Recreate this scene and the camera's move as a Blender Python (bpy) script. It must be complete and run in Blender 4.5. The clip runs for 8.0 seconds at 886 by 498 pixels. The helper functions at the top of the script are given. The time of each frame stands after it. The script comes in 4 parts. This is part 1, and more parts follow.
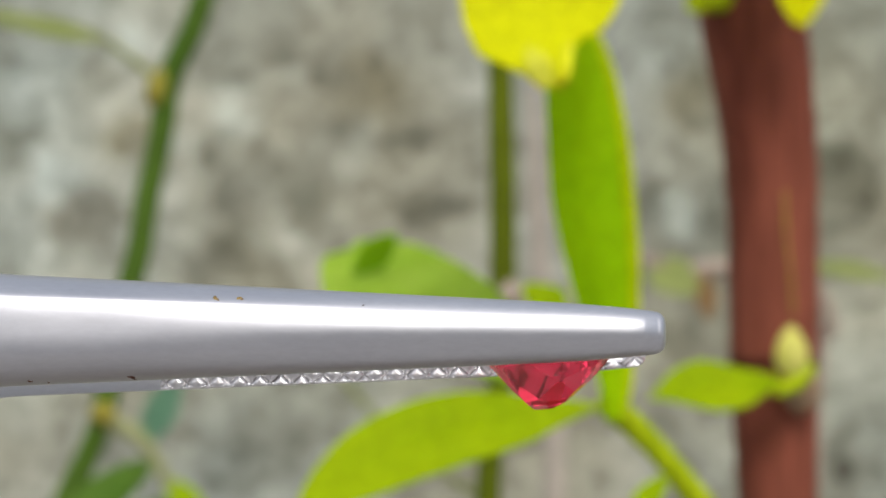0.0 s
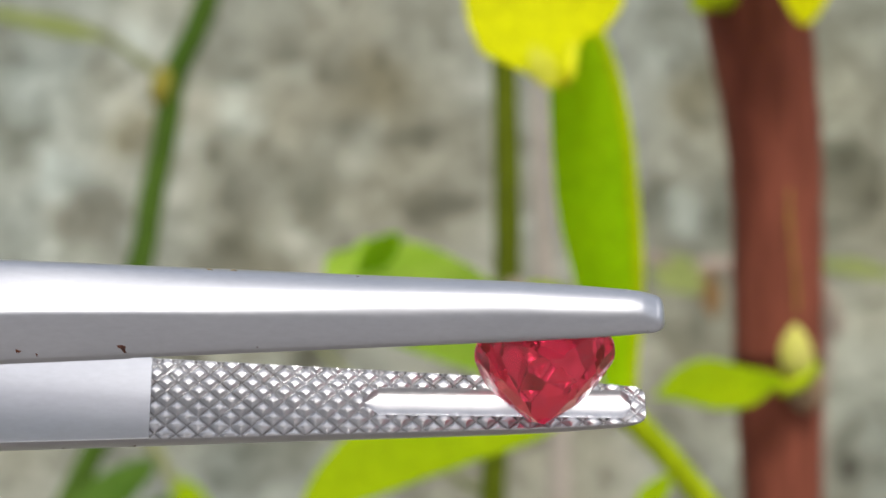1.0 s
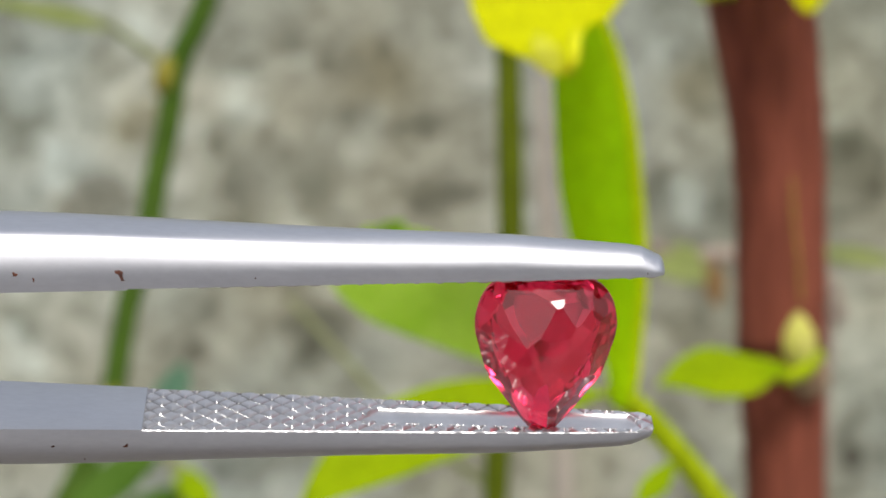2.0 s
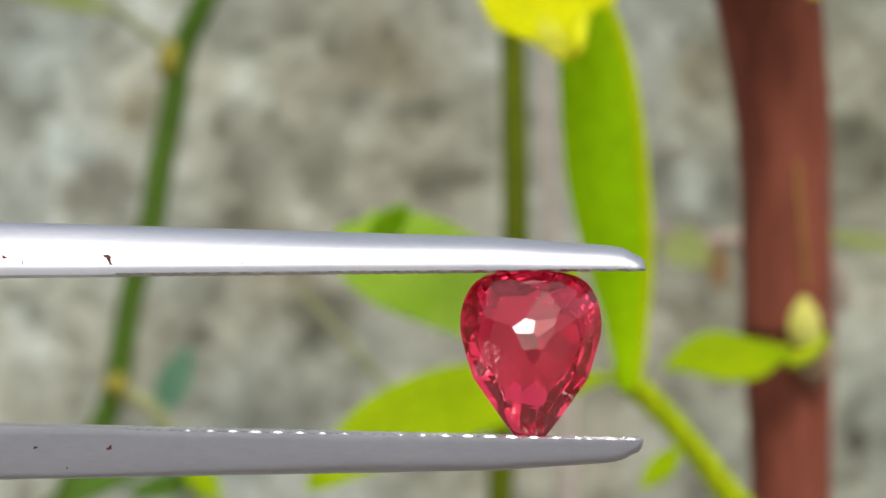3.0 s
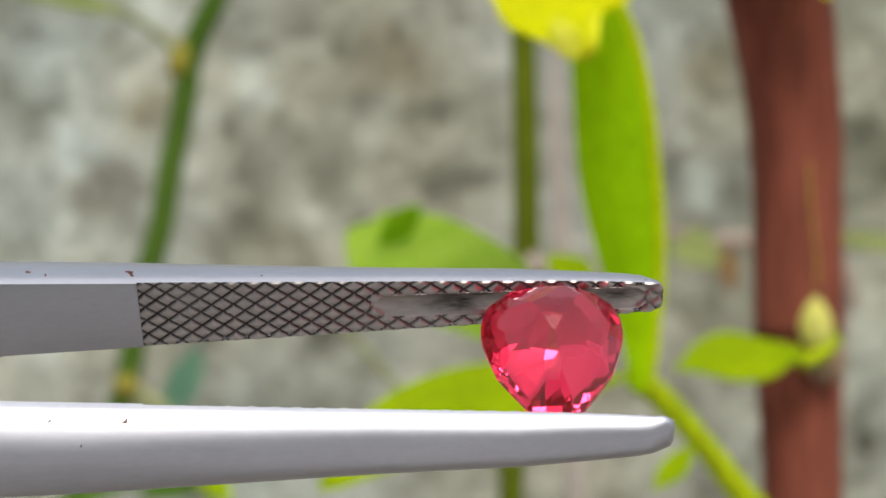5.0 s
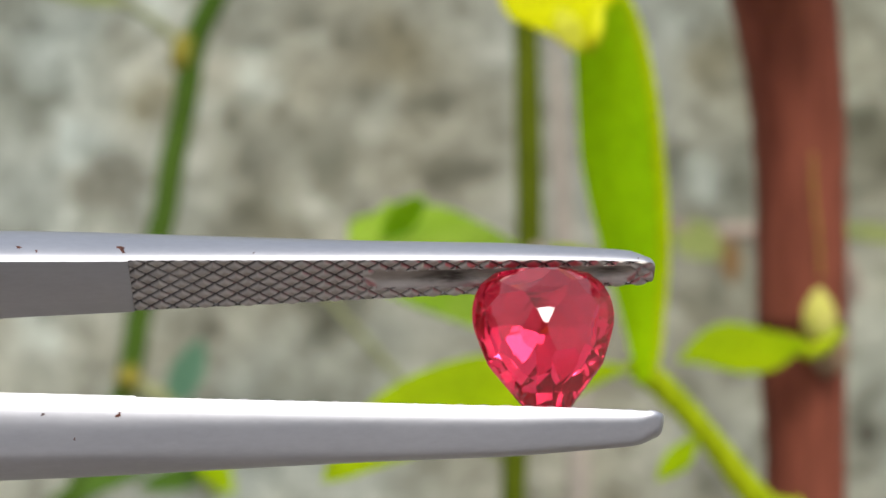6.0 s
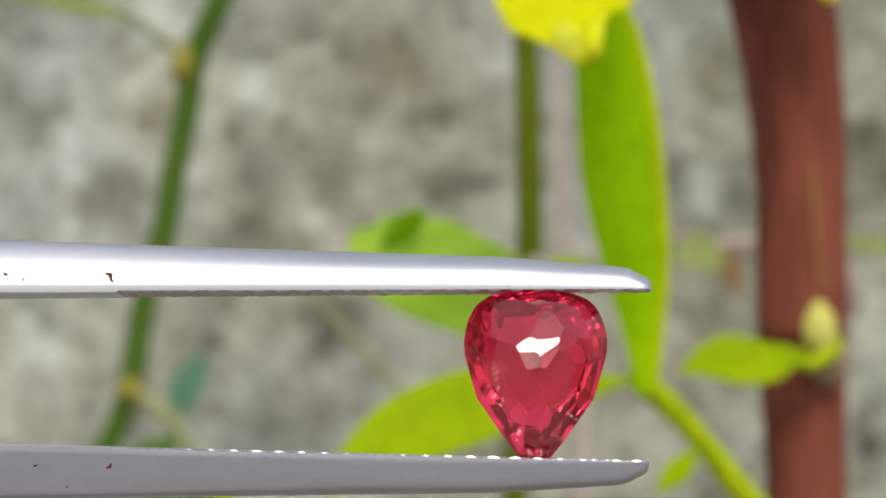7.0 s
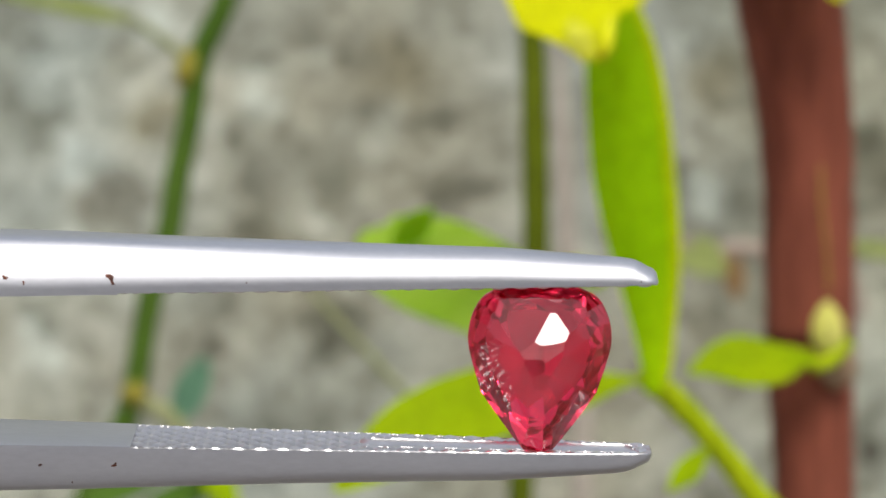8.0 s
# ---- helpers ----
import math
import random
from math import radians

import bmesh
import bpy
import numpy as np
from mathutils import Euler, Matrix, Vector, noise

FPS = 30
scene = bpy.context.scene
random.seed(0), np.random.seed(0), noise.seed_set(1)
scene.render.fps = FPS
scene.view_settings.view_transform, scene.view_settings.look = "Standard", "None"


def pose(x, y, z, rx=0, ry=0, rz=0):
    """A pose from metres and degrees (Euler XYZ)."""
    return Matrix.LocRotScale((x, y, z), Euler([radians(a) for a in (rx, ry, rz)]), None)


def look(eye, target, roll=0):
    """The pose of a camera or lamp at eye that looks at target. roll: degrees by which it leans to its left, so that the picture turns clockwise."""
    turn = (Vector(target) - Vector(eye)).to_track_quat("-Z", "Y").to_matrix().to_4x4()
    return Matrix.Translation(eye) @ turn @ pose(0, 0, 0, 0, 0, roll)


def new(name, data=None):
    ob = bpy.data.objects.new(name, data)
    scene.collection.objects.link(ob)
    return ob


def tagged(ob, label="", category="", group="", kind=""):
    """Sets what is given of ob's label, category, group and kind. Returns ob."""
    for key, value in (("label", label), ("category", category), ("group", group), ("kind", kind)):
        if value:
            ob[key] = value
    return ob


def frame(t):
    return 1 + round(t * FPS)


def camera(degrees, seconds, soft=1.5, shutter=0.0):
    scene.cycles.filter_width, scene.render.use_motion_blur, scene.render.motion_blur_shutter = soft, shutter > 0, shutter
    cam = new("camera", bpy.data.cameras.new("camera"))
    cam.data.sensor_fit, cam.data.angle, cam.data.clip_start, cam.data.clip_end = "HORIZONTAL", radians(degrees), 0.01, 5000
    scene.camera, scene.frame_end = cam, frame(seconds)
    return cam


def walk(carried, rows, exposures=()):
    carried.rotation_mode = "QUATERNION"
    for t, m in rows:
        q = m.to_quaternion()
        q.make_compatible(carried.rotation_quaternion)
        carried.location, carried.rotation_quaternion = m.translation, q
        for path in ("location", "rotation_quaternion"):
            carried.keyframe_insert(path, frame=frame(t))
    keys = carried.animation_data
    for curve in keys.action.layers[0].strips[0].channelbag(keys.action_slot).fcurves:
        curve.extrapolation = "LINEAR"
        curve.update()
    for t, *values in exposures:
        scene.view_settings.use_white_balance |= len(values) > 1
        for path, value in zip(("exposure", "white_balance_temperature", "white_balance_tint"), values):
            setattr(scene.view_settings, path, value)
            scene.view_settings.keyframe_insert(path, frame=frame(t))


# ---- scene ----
# Macro shot: steel gem tweezers turn a pear-cut red gem before a blurred plant and an old wall.
MM = 0.001
GEM_DISTANCE = 0.150

CAMERA_ROWS = [
    (0.0, 0.00056, 0.00000, 0.60031, 90.510, -0.06, -0.278),
    (0.3, 0.00057, 0.00000, 0.60039, 90.546, 0.00, -0.237),
    (0.5, 0.00059, 0.00000, 0.60044, 90.556, 0.03, -0.209),
    (0.6, 0.00061, 0.00000, 0.60047, 90.551, 0.02, -0.200),
    (0.8, 0.00071, 0.00000, 0.60053, 90.505, -0.02, -0.182),
    (1.0, 0.00077, 0.00000, 0.60056, 90.455, -0.05, -0.168),
    (1.2, 0.00076, 0.00000, 0.60055, 90.414, -0.05, -0.155),
    (2.3, 0.00056, 0.00000, 0.60026, 90.205, -0.04, -0.109),
    (2.5, 0.00052, 0.00000, 0.60024, 90.159, -0.04, -0.100),
    (3.0, 0.00032, 0.00000, 0.60024, 89.964, -0.03, -0.059),
    (3.2, 0.00017, 0.00000, 0.60016, 89.973, -0.02, -0.036),
    (3.5, 0.00000, 0.00000, 0.60000, 90.000, 0.00, 0.000),
    (3.8, 0.00011, 0.00000, 0.60012, 90.041, 0.01, 0.018),
    (4.0, 0.00017, 0.00000, 0.60018, 90.055, 0.01, 0.027),
    (4.2, 0.00004, 0.00000, 0.60018, 90.050, -0.00, 0.036),
    (4.5, -0.00027, 0.00000, 0.60018, 90.041, -0.01, 0.046),
    (4.7, -0.00038, 0.00000, 0.60017, 90.027, -0.01, 0.050),
    (5.8, -0.00082, 0.00000, 0.60000, 89.854, 0.02, 0.073),
    (6.0, -0.00084, 0.00000, 0.59996, 89.845, 0.03, 0.077),
    (6.2, -0.00081, 0.00000, 0.59989, 89.873, 0.06, 0.091),
    (6.5, -0.00071, 0.00000, 0.59981, 89.950, 0.12, 0.114),
    (6.8, -0.00059, 0.00000, 0.59980, 90.036, 0.08, 0.118),
    (7.0, -0.00054, 0.00000, 0.59980, 90.096, 0.06, 0.118),
    (7.2, -0.00073, 0.00000, 0.59973, 90.146, 0.09, 0.109),
    (7.5, -0.00135, 0.00000, 0.59948, 90.209, 0.14, 0.082),
    (7.8, -0.00204, 0.00000, 0.59895, 90.250, 0.08, 0.046),
    (8.0, -0.00254, 0.00000, 0.59852, 90.273, 0.03, 0.023),
]
TWEEZER_ROWS = [
    (0.0, 0.00613, 0.15439, 0.59704, 84.12, 0.27, 1.86),
    (0.3, 0.00568, 0.15323, 0.59629, 77.21, -0.07, 1.54),
    (0.5, 0.00542, 0.15304, 0.59670, 73.01, -0.09, 2.01),
    (0.6, 0.00536, 0.15278, 0.59695, 69.37, -0.19, 2.44),
    (0.8, 0.00578, 0.15226, 0.59651, 64.04, 0.04, 2.06),
    (1.0, 0.00582, 0.15174, 0.59615, 55.54, 0.33, 2.32),
    (1.2, 0.00586, 0.15087, 0.59675, 49.74, 0.35, 2.16),
    (2.3, 0.00537, 0.14911, 0.59565, 13.69, 0.75, 1.75),
    (2.5, 0.00521, 0.14872, 0.59522, 8.77, 0.56, 2.15),
    (3.0, 0.00439, 0.14969, 0.59492, -1.83, 0.38, 2.13),
    (3.2, 0.00417, 0.14997, 0.59442, -3.51, 0.40, 3.12),
    (3.5, 0.00385, 0.15037, 0.59475, -10.31, 0.01, 2.78),
    (3.8, 0.00443, 0.15004, 0.59473, -18.29, -0.37, 2.95),
    (4.0, 0.00447, 0.14982, 0.59476, -22.16, -0.69, 2.33),
    (4.2, 0.00450, 0.14901, 0.59523, -28.21, -0.91, 2.42),
    (4.5, 0.00431, 0.14780, 0.59427, -33.96, -1.15, 1.63),
    (4.7, 0.00443, 0.14791, 0.59445, -37.77, -1.29, 1.29),
    (5.25, 0.00418, 0.14820, 0.59428, -41.60, -1.12, 0.98),
    (5.8, 0.00372, 0.14847, 0.59435, -35.41, -0.77, 0.83),
    (6.0, 0.00353, 0.14858, 0.59466, -31.26, -0.60, 1.72),
    (6.2, 0.00369, 0.14852, 0.59394, -24.17, 0.01, 2.12),
    (6.5, 0.00313, 0.14843, 0.59347, -15.38, 0.31, 2.86),
    (6.8, 0.00294, 0.14839, 0.59337, -9.73, 0.62, 1.31),
    (7.0, 0.00327, 0.14836, 0.59381, -3.95, 0.65, 0.66),
    (7.2, 0.00285, 0.14823, 0.59425, -3.62, 0.65, 0.48),
    (7.5, 0.00235, 0.14803, 0.59424, 1.00, 0.71, 0.32),
    (7.8, 0.00182, 0.14801, 0.59387, 6.78, 0.67, 1.26),
    (8.0, 0.00169, 0.14800, 0.59351, 10.11, 0.66, 1.34),
]


cam = camera(16.83, 8.0, 1.65)
cam.data.dof.use_dof = True
cam.data.dof.focus_distance = GEM_DISTANCE - 0.002
cam.data.dof.aperture_fstop = 90
cam.data.dof.aperture_blades = 0
walk(cam, [(t, pose(x, y, z, rx, ry, rz)) for t, x, y, z, rx, ry, rz in CAMERA_ROWS])

# ---- world and sun ----
SUN_ELEVATION, SUN_AZIMUTH = radians(44), radians(170)   # azimuth clockwise from +y
world = bpy.data.worlds.new("sky")
scene.world = world
world.use_nodes = True
wn = world.node_tree.nodes
sky = wn.new("ShaderNodeTexSky")
sky.sky_type = "NISHITA"
sky.sun_disc = False
sky.sun_elevation, sky.sun_rotation = SUN_ELEVATION, SUN_AZIMUTH
sky.air_density, sky.dust_density, sky.ozone_density = 0.8, 9.0, 2.0
wn["Background"].inputs["Strength"].default_value = 0.145
haze = wn.new("ShaderNodeMix")     # thin even cloud over the whole sky
haze.data_type = "RGBA"
haze.inputs[0].default_value = 0.55
haze.inputs[7].default_value = (7.4, 7.7, 8.4, 1)
world.node_tree.links.new(sky.outputs["Color"], haze.inputs[6])
world.node_tree.links.new(haze.outputs[2], wn["Background"].inputs["Color"])

sun = new("sun", bpy.data.lights.new("sun", "SUN"))
sun.data.energy, sun.data.angle, sun.data.color = 1.75, radians(20.0), (1.0, 0.98, 0.95)
towards = Vector((math.sin(SUN_AZIMUTH) * math.cos(SUN_ELEVATION), math.cos(SUN_AZIMUTH) * math.cos(SUN_ELEVATION), math.sin(SUN_ELEVATION)))
sun.matrix_basis = look(towards * 5 + Vector((0, 0, 0.6)), (0, 0, 0.6))
scene.view_settings.exposure = -0.40


# ---- materials ----
def material(name):
    m = bpy.data.materials.new(name)
    m.use_nodes = True
    return m, m.node_tree.nodes, m.node_tree.links, m.node_tree.nodes["Principled BSDF"]


def noise_node(nodes, links, scale, detail=4.0, rough=0.55, distort=0.0, stretch=None):
    tc = nodes.new("ShaderNodeTexCoord")
    n = nodes.new("ShaderNodeTexNoise")
    n.inputs["Scale"].default_value, n.inputs["Detail"].default_value = scale, detail
    n.inputs["Roughness"].default_value, n.inputs["Distortion"].default_value = rough, distort
    if stretch:
        mp = nodes.new("ShaderNodeMapping")
        mp.inputs["Scale"].default_value = stretch
        links.new(tc.outputs["Object"], mp.inputs["Vector"])
        links.new(mp.outputs["Vector"], n.inputs["Vector"])
    else:
        links.new(tc.outputs["Object"], n.inputs["Vector"])
    return n


def ramp_node(nodes, links, source, stops):
    r = nodes.new("ShaderNodeValToRGB")
    while len(r.color_ramp.elements) < len(stops):
        r.color_ramp.elements.new(0.5)
    for e, (p, c) in zip(r.color_ramp.elements, stops):
        e.position, e.color = p, (*c, 1) if len(c) == 3 else c
    links.new(source, r.inputs["Fac"])
    return r


def mix_node(nodes, links, kind, fac, a, b):
    m = nodes.new("ShaderNodeMix")
    m.data_type, m.blend_type = "RGBA", kind
    for key, value in (("Factor", fac), ("A", a), ("B", b)):
        socket = [s for s in m.inputs if s.name == key and s.type == ("VALUE" if key == "Factor" else "RGBA")][0]
        if hasattr(value, "is_linked"):
            links.new(value, socket)
        else:
            socket.default_value = value
    return [s for s in m.outputs if s.type == "RGBA"][0]


def bump(nodes, links, bsdf, height, strength, distance):
    b = nodes.new("ShaderNodeBump")
    b.inputs["Strength"].default_value, b.inputs["Distance"].default_value = strength, distance
    links.new(height, b.inputs["Height"])
    links.new(b.outputs["Normal"], bsdf.inputs["Normal"])


def steel_material():
    m, n, l, p = material("satin_steel")
    p.inputs["Metallic"].default_value = 1.0
    fine = noise_node(n, l, 4200, 3, 0.65, 0, (0.35, 1, 1))
    cloud = noise_node(n, l, 160, 4, 0.6, 0, (0.4, 1, 1))
    col = ramp_node(n, l, cloud.outputs["Fac"], [(0.3, (0.60, 0.62, 0.67)), (0.7, (0.68, 0.70, 0.745))])
    grain = ramp_node(n, l, fine.outputs["Fac"], [(0.3, (0.93,) * 3), (0.7, (1.0,) * 3)])
    l.new(mix_node(n, l, "MULTIPLY", 1.0, col.outputs["Color"], grain.outputs["Color"]), p.inputs["Base Color"])
    rough = ramp_node(n, l, cloud.outputs["Fac"], [(0.3, (0.37,) * 3), (0.7, (0.42,) * 3)])
    l.new(rough.outputs["Color"], p.inputs["Roughness"])
    bump(n, l, p, fine.outputs["Fac"], 0.16, 0.00002)
    return m


def grip_material(name, grime_low, grime_high, most, colour, wide, metal, channel_grime=0.0):
    """Knurled steel with brown grime caught in the crossed grooves, more in some places than in others."""
    m, n, l, p = material(name)
    p.inputs["Metallic"].default_value = 1.0
    p.inputs["Roughness"].default_value = 0.36
    tc = n.new("ShaderNodeTexCoord")
    grooves = []
    for sign in (1, -1):
        d = n.new("ShaderNodeVectorMath")
        d.operation = "DOT_PRODUCT"
        l.new(tc.outputs["Object"], d.inputs[0])
        d.inputs[1].default_value = (1 / (1.1 * MM), sign * 1.05 / (1.1 * MM), 0)
        f = n.new("ShaderNodeMath")
        f.operation = "FRACT"
        l.new(d.outputs["Value"], f.inputs[0])
        c = n.new("ShaderNodeMath")
        c.operation = "SUBTRACT"
        l.new(f.outputs[0], c.inputs[0])
        c.inputs[1].default_value = 0.5
        a = n.new("ShaderNodeMath")
        a.operation = "ABSOLUTE"
        l.new(c.outputs[0], a.inputs[0])
        grooves.append(a.outputs[0])
    low = n.new("ShaderNodeMath")
    low.operation = "MINIMUM"
    l.new(grooves[0], low.inputs[0])
    l.new(grooves[1], low.inputs[1])
    line = ramp_node(n, l, low.outputs[0], [(0.02, (1, 1, 1)), (wide, (0, 0, 0))])
    patch = noise_node(n, l, 190, 4, 0.6)
    amount = ramp_node(n, l, patch.outputs["Fac"], [(grime_low, (0.15,) * 3), (grime_high, (most,) * 3)])
    fac = n.new("ShaderNodeMath")
    fac.operation = "MULTIPLY"
    l.new(line.outputs["Color"], fac.inputs[0])
    l.new(amount.outputs["Color"], fac.inputs[1])
    axes = n.new("ShaderNodeSeparateXYZ")
    l.new(tc.outputs["Object"], axes.inputs[0])
    across = n.new("ShaderNodeMath")
    across.operation = "ABSOLUTE"
    l.new(axes.outputs["Y"], across.inputs[0])
    beside = n.new("ShaderNodeMath")
    beside.operation = "GREATER_THAN"
    beside.inputs[1].default_value = 0.86 * MM
    l.new(across.outputs[0], beside.inputs[0])
    before = n.new("ShaderNodeMath")
    before.operation = "LESS_THAN"
    before.inputs[1].default_value = -8.5 * MM
    l.new(axes.outputs["X"], before.inputs[0])
    hatched = n.new("ShaderNodeMath")
    hatched.operation = "MAXIMUM"
    l.new(beside.outputs[0], hatched.inputs[0])
    l.new(before.outputs[0], hatched.inputs[1])
    hatch = n.new("ShaderNodeMath")
    hatch.operation = "MULTIPLY"
    l.new(fac.outputs[0], hatch.inputs[0])
    l.new(hatched.outputs[0], hatch.inputs[1])
    fac = hatch
    if channel_grime:
        last = fac.outputs[0]
        parts = [noise_node(n, l, 420, 4, 0.65, 0, (0.4, 1, 1)).outputs["Fac"]]
        spans = [(parts[0], 0.42, 0.62, 0.0, channel_grime), (across.outputs[0], 0.6 * MM, 1.0 * MM, 1.0, 0.0), (axes.outputs["X"], -8.5 * MM, -4 * MM, 0.0, 1.0)]
        product = None
        for source, a, b, c, d in spans:
            r = n.new("ShaderNodeMapRange")
            for key, value in (("From Min", a), ("From Max", b), ("To Min", c), ("To Max", d)):
                r.inputs[key].default_value = value
            l.new(source, r.inputs["Value"])
            if product is None:
                product = r.outputs["Result"]
            else:
                times = n.new("ShaderNodeMath")
                times.operation = "MULTIPLY"
                l.new(product, times.inputs[0])
                l.new(r.outputs["Result"], times.inputs[1])
                product = times.outputs[0]
        fac = n.new("ShaderNodeMath")
        fac.operation = "MAXIMUM"
        l.new(last, fac.inputs[0])
        l.new(product, fac.inputs[1])
    steel = ramp_node(n, l, noise_node(n, l, 800, 3).outputs["Fac"], [(0.3, tuple(0.86 * c for c in metal)), (0.7, metal)])
    col = mix_node(n, l, "MIX", fac.outputs[0], steel.outputs["Color"], (*colour, 1))
    l.new(col, p.inputs["Base Color"])
    return m


def rust_material(name, dark, light):
    m, n, l, p = material(name)
    spots = noise_node(n, l, 2500, 3)
    col = ramp_node(n, l, spots.outputs["Fac"], [(0.35, dark), (0.65, light)])
    l.new(col.outputs["Color"], p.inputs["Base Color"])
    p.inputs["Roughness"].default_value = 0.8
    return m


def gem_material():
    m, n, l, p = material("red_gem")
    p.inputs["Base Color"].default_value = (1.0, 0.036, 0.112, 1)
    p.inputs["Roughness"].default_value = 0.0
    p.inputs["IOR"].default_value = 1.75
    p.inputs["Transmission Weight"].default_value = 1.0
    # diffuse red mixed in to brighten facets that come out too dark
    red_fill = n.new("ShaderNodeBsdfTranslucent")
    red_fill.inputs["Color"].default_value = (0.98, 0.004, 0.03, 1)
    body = n.new("ShaderNodeBsdfDiffuse")
    body.inputs["Color"].default_value = (0.92, 0.004, 0.03, 1)
    both = n.new("ShaderNodeAddShader")
    l.new(red_fill.outputs[0], both.inputs[0])
    l.new(body.outputs[0], both.inputs[1])
    mx = n.new("ShaderNodeMixShader")
    mx.inputs["Fac"].default_value = 0.042
    l.new(p.outputs["BSDF"], mx.inputs[1])
    l.new(both.outputs[0], mx.inputs[2])
    l.new(mx.outputs[0], n["Material Output"].inputs["Surface"])
    return m


def leaf_material(name, dark, light, glow=0.45):
    m, n, l, p = material(name)
    big = noise_node(n, l, 60, 4)
    fine = noise_node(n, l, 700, 3)
    c = ramp_node(n, l, big.outputs["Fac"], [(0.3, dark), (0.7, light)])
    f = ramp_node(n, l, fine.outputs["Fac"], [(0.3, (0.86,) * 3), (0.7, (1.08,) * 3)])
    col = mix_node(n, l, "MULTIPLY", 1.0, c.outputs["Color"], f.outputs["Color"])
    l.new(col, p.inputs["Base Color"])
    p.inputs["Roughness"].default_value = 0.65
    p.inputs["Specular IOR Level"].default_value = 0.1
    t = n.new("ShaderNodeBsdfTranslucent")
    l.new(col, t.inputs["Color"])
    mx = n.new("ShaderNodeMixShader")
    mx.inputs["Fac"].default_value = glow
    l.new(p.outputs["BSDF"], mx.inputs[1])
    l.new(t.outputs["BSDF"], mx.inputs[2])
    l.new(mx.outputs["Shader"], n["Material Output"].inputs["Surface"])
    bump(n, l, p, big.outputs["Fac"], 0.2, 0.001)
    return m


def bark_material(name, a, b, scale=300, rough=0.6):
    m, n, l, p = material(name)
    big = noise_node(n, l, scale * 0.25, 4, 0.6, 0, (1, 1, 0.25))
    fine = noise_node(n, l, scale * 3, 4, 0.6, 0, (1, 1, 0.15))
    c = ramp_node(n, l, big.outputs["Fac"], [(0.3, a), (0.7, b)])
    f = ramp_node(n, l, fine.outputs["Fac"], [(0.3, (0.68,) * 3), (0.7, (1.25,) * 3)])
    l.new(mix_node(n, l, "MULTIPLY", 1.0, c.outputs["Color"], f.outputs["Color"]), p.inputs["Base Color"])
    p.inputs["Roughness"].default_value = rough
    p.inputs["Specular IOR Level"].default_value = 0.08
    bump(n, l, p, fine.outputs["Fac"], 0.3, 0.0005)
    return m


# tone of the plaster, old blotches and broad duller and paler areas: x, z, radius
DULL_AREA = [(0.135, 0.6, 0.075)]
DULL_AREA_LOW = [(-0.038, 0.558, 0.030), (-0.062, 0.544, 0.019), (0.084, 0.537, 0.026), (0.129, 0.544, 0.023)]
DULL_AREA_HIGH = [(0.12, 0.67, 0.05)]
GREY_SMEARS = [(-0.038, 0.579, 0.008), (-0.027, 0.563, 0.007), (-0.013, 0.624, 0.005), (0.131, 0.638, 0.008), (-0.129, 0.644, 0.008), (-0.063, 0.636, 0.007), (-0.039, 0.625, 0.01), (-0.008, 0.641, 0.007), (-0.029, 0.607, 0.008), (-0.06, 0.61, 0.01), (0.001, 0.619, 0.009), (0.069, 0.621, 0.009), (0.13, 0.631, 0.011), (-0.039, 0.579, 0.01), (0.079, 0.579, 0.007), (-0.025, 0.595, 0.008), (-0.126, 0.579, 0.01)]
DARK_SMEARS = [(-0.074, 0.574, 0.005), (0.127, 0.546, 0.005), (-0.101, 0.617, 0.01), (0.126, 0.543, 0.008)]
OCHRE_SMEARS = [(-0.015, 0.656, 0.013), (-0.093, 0.645, 0.008), (0.081, 0.656, 0.01)]
RUSTY_SMEARS = [(-0.11, 0.617, 0.007)]
LIME_SMEARS = [(-0.053, 0.609, 0.005), (-0.092, 0.671, 0.010), (-0.057, 0.650, 0.009), (-0.043, 0.664, 0.008), (0.079, 0.617, 0.008), (-0.128, 0.572, 0.010), (-0.114, 0.63, 0.01), (-0.025, 0.638, 0.01), (-0.119, 0.659, 0.014), (-0.075, 0.64, 0.007), (-0.044, 0.61, 0.007), (-0.056, 0.654, 0.01), (0.078, 0.616, 0.01), (-0.126, 0.565, 0.016), (-0.079, 0.593, 0.01)]
PALE_AREA = [(-0.105, 0.665, 0.055)]
WALL_TINTS = [((x, 0.922, z), radius, tint) for patches, tint in ((DULL_AREA, (0.8, 0.79, 0.75)), (DULL_AREA_LOW, (0.71, 0.72, 0.715)), (DULL_AREA_HIGH, (0.86, 0.84, 0.78)), (GREY_SMEARS, (0.55, 0.55, 0.51)), (DARK_SMEARS, (0.45, 0.43, 0.4)), (OCHRE_SMEARS, (0.82, 0.77, 0.66)), (RUSTY_SMEARS, (0.76, 0.70, 0.63)), (LIME_SMEARS, (1.24, 1.29, 1.36)), (PALE_AREA, (1.24, 1.25, 1.26))) for x, z, radius in patches]


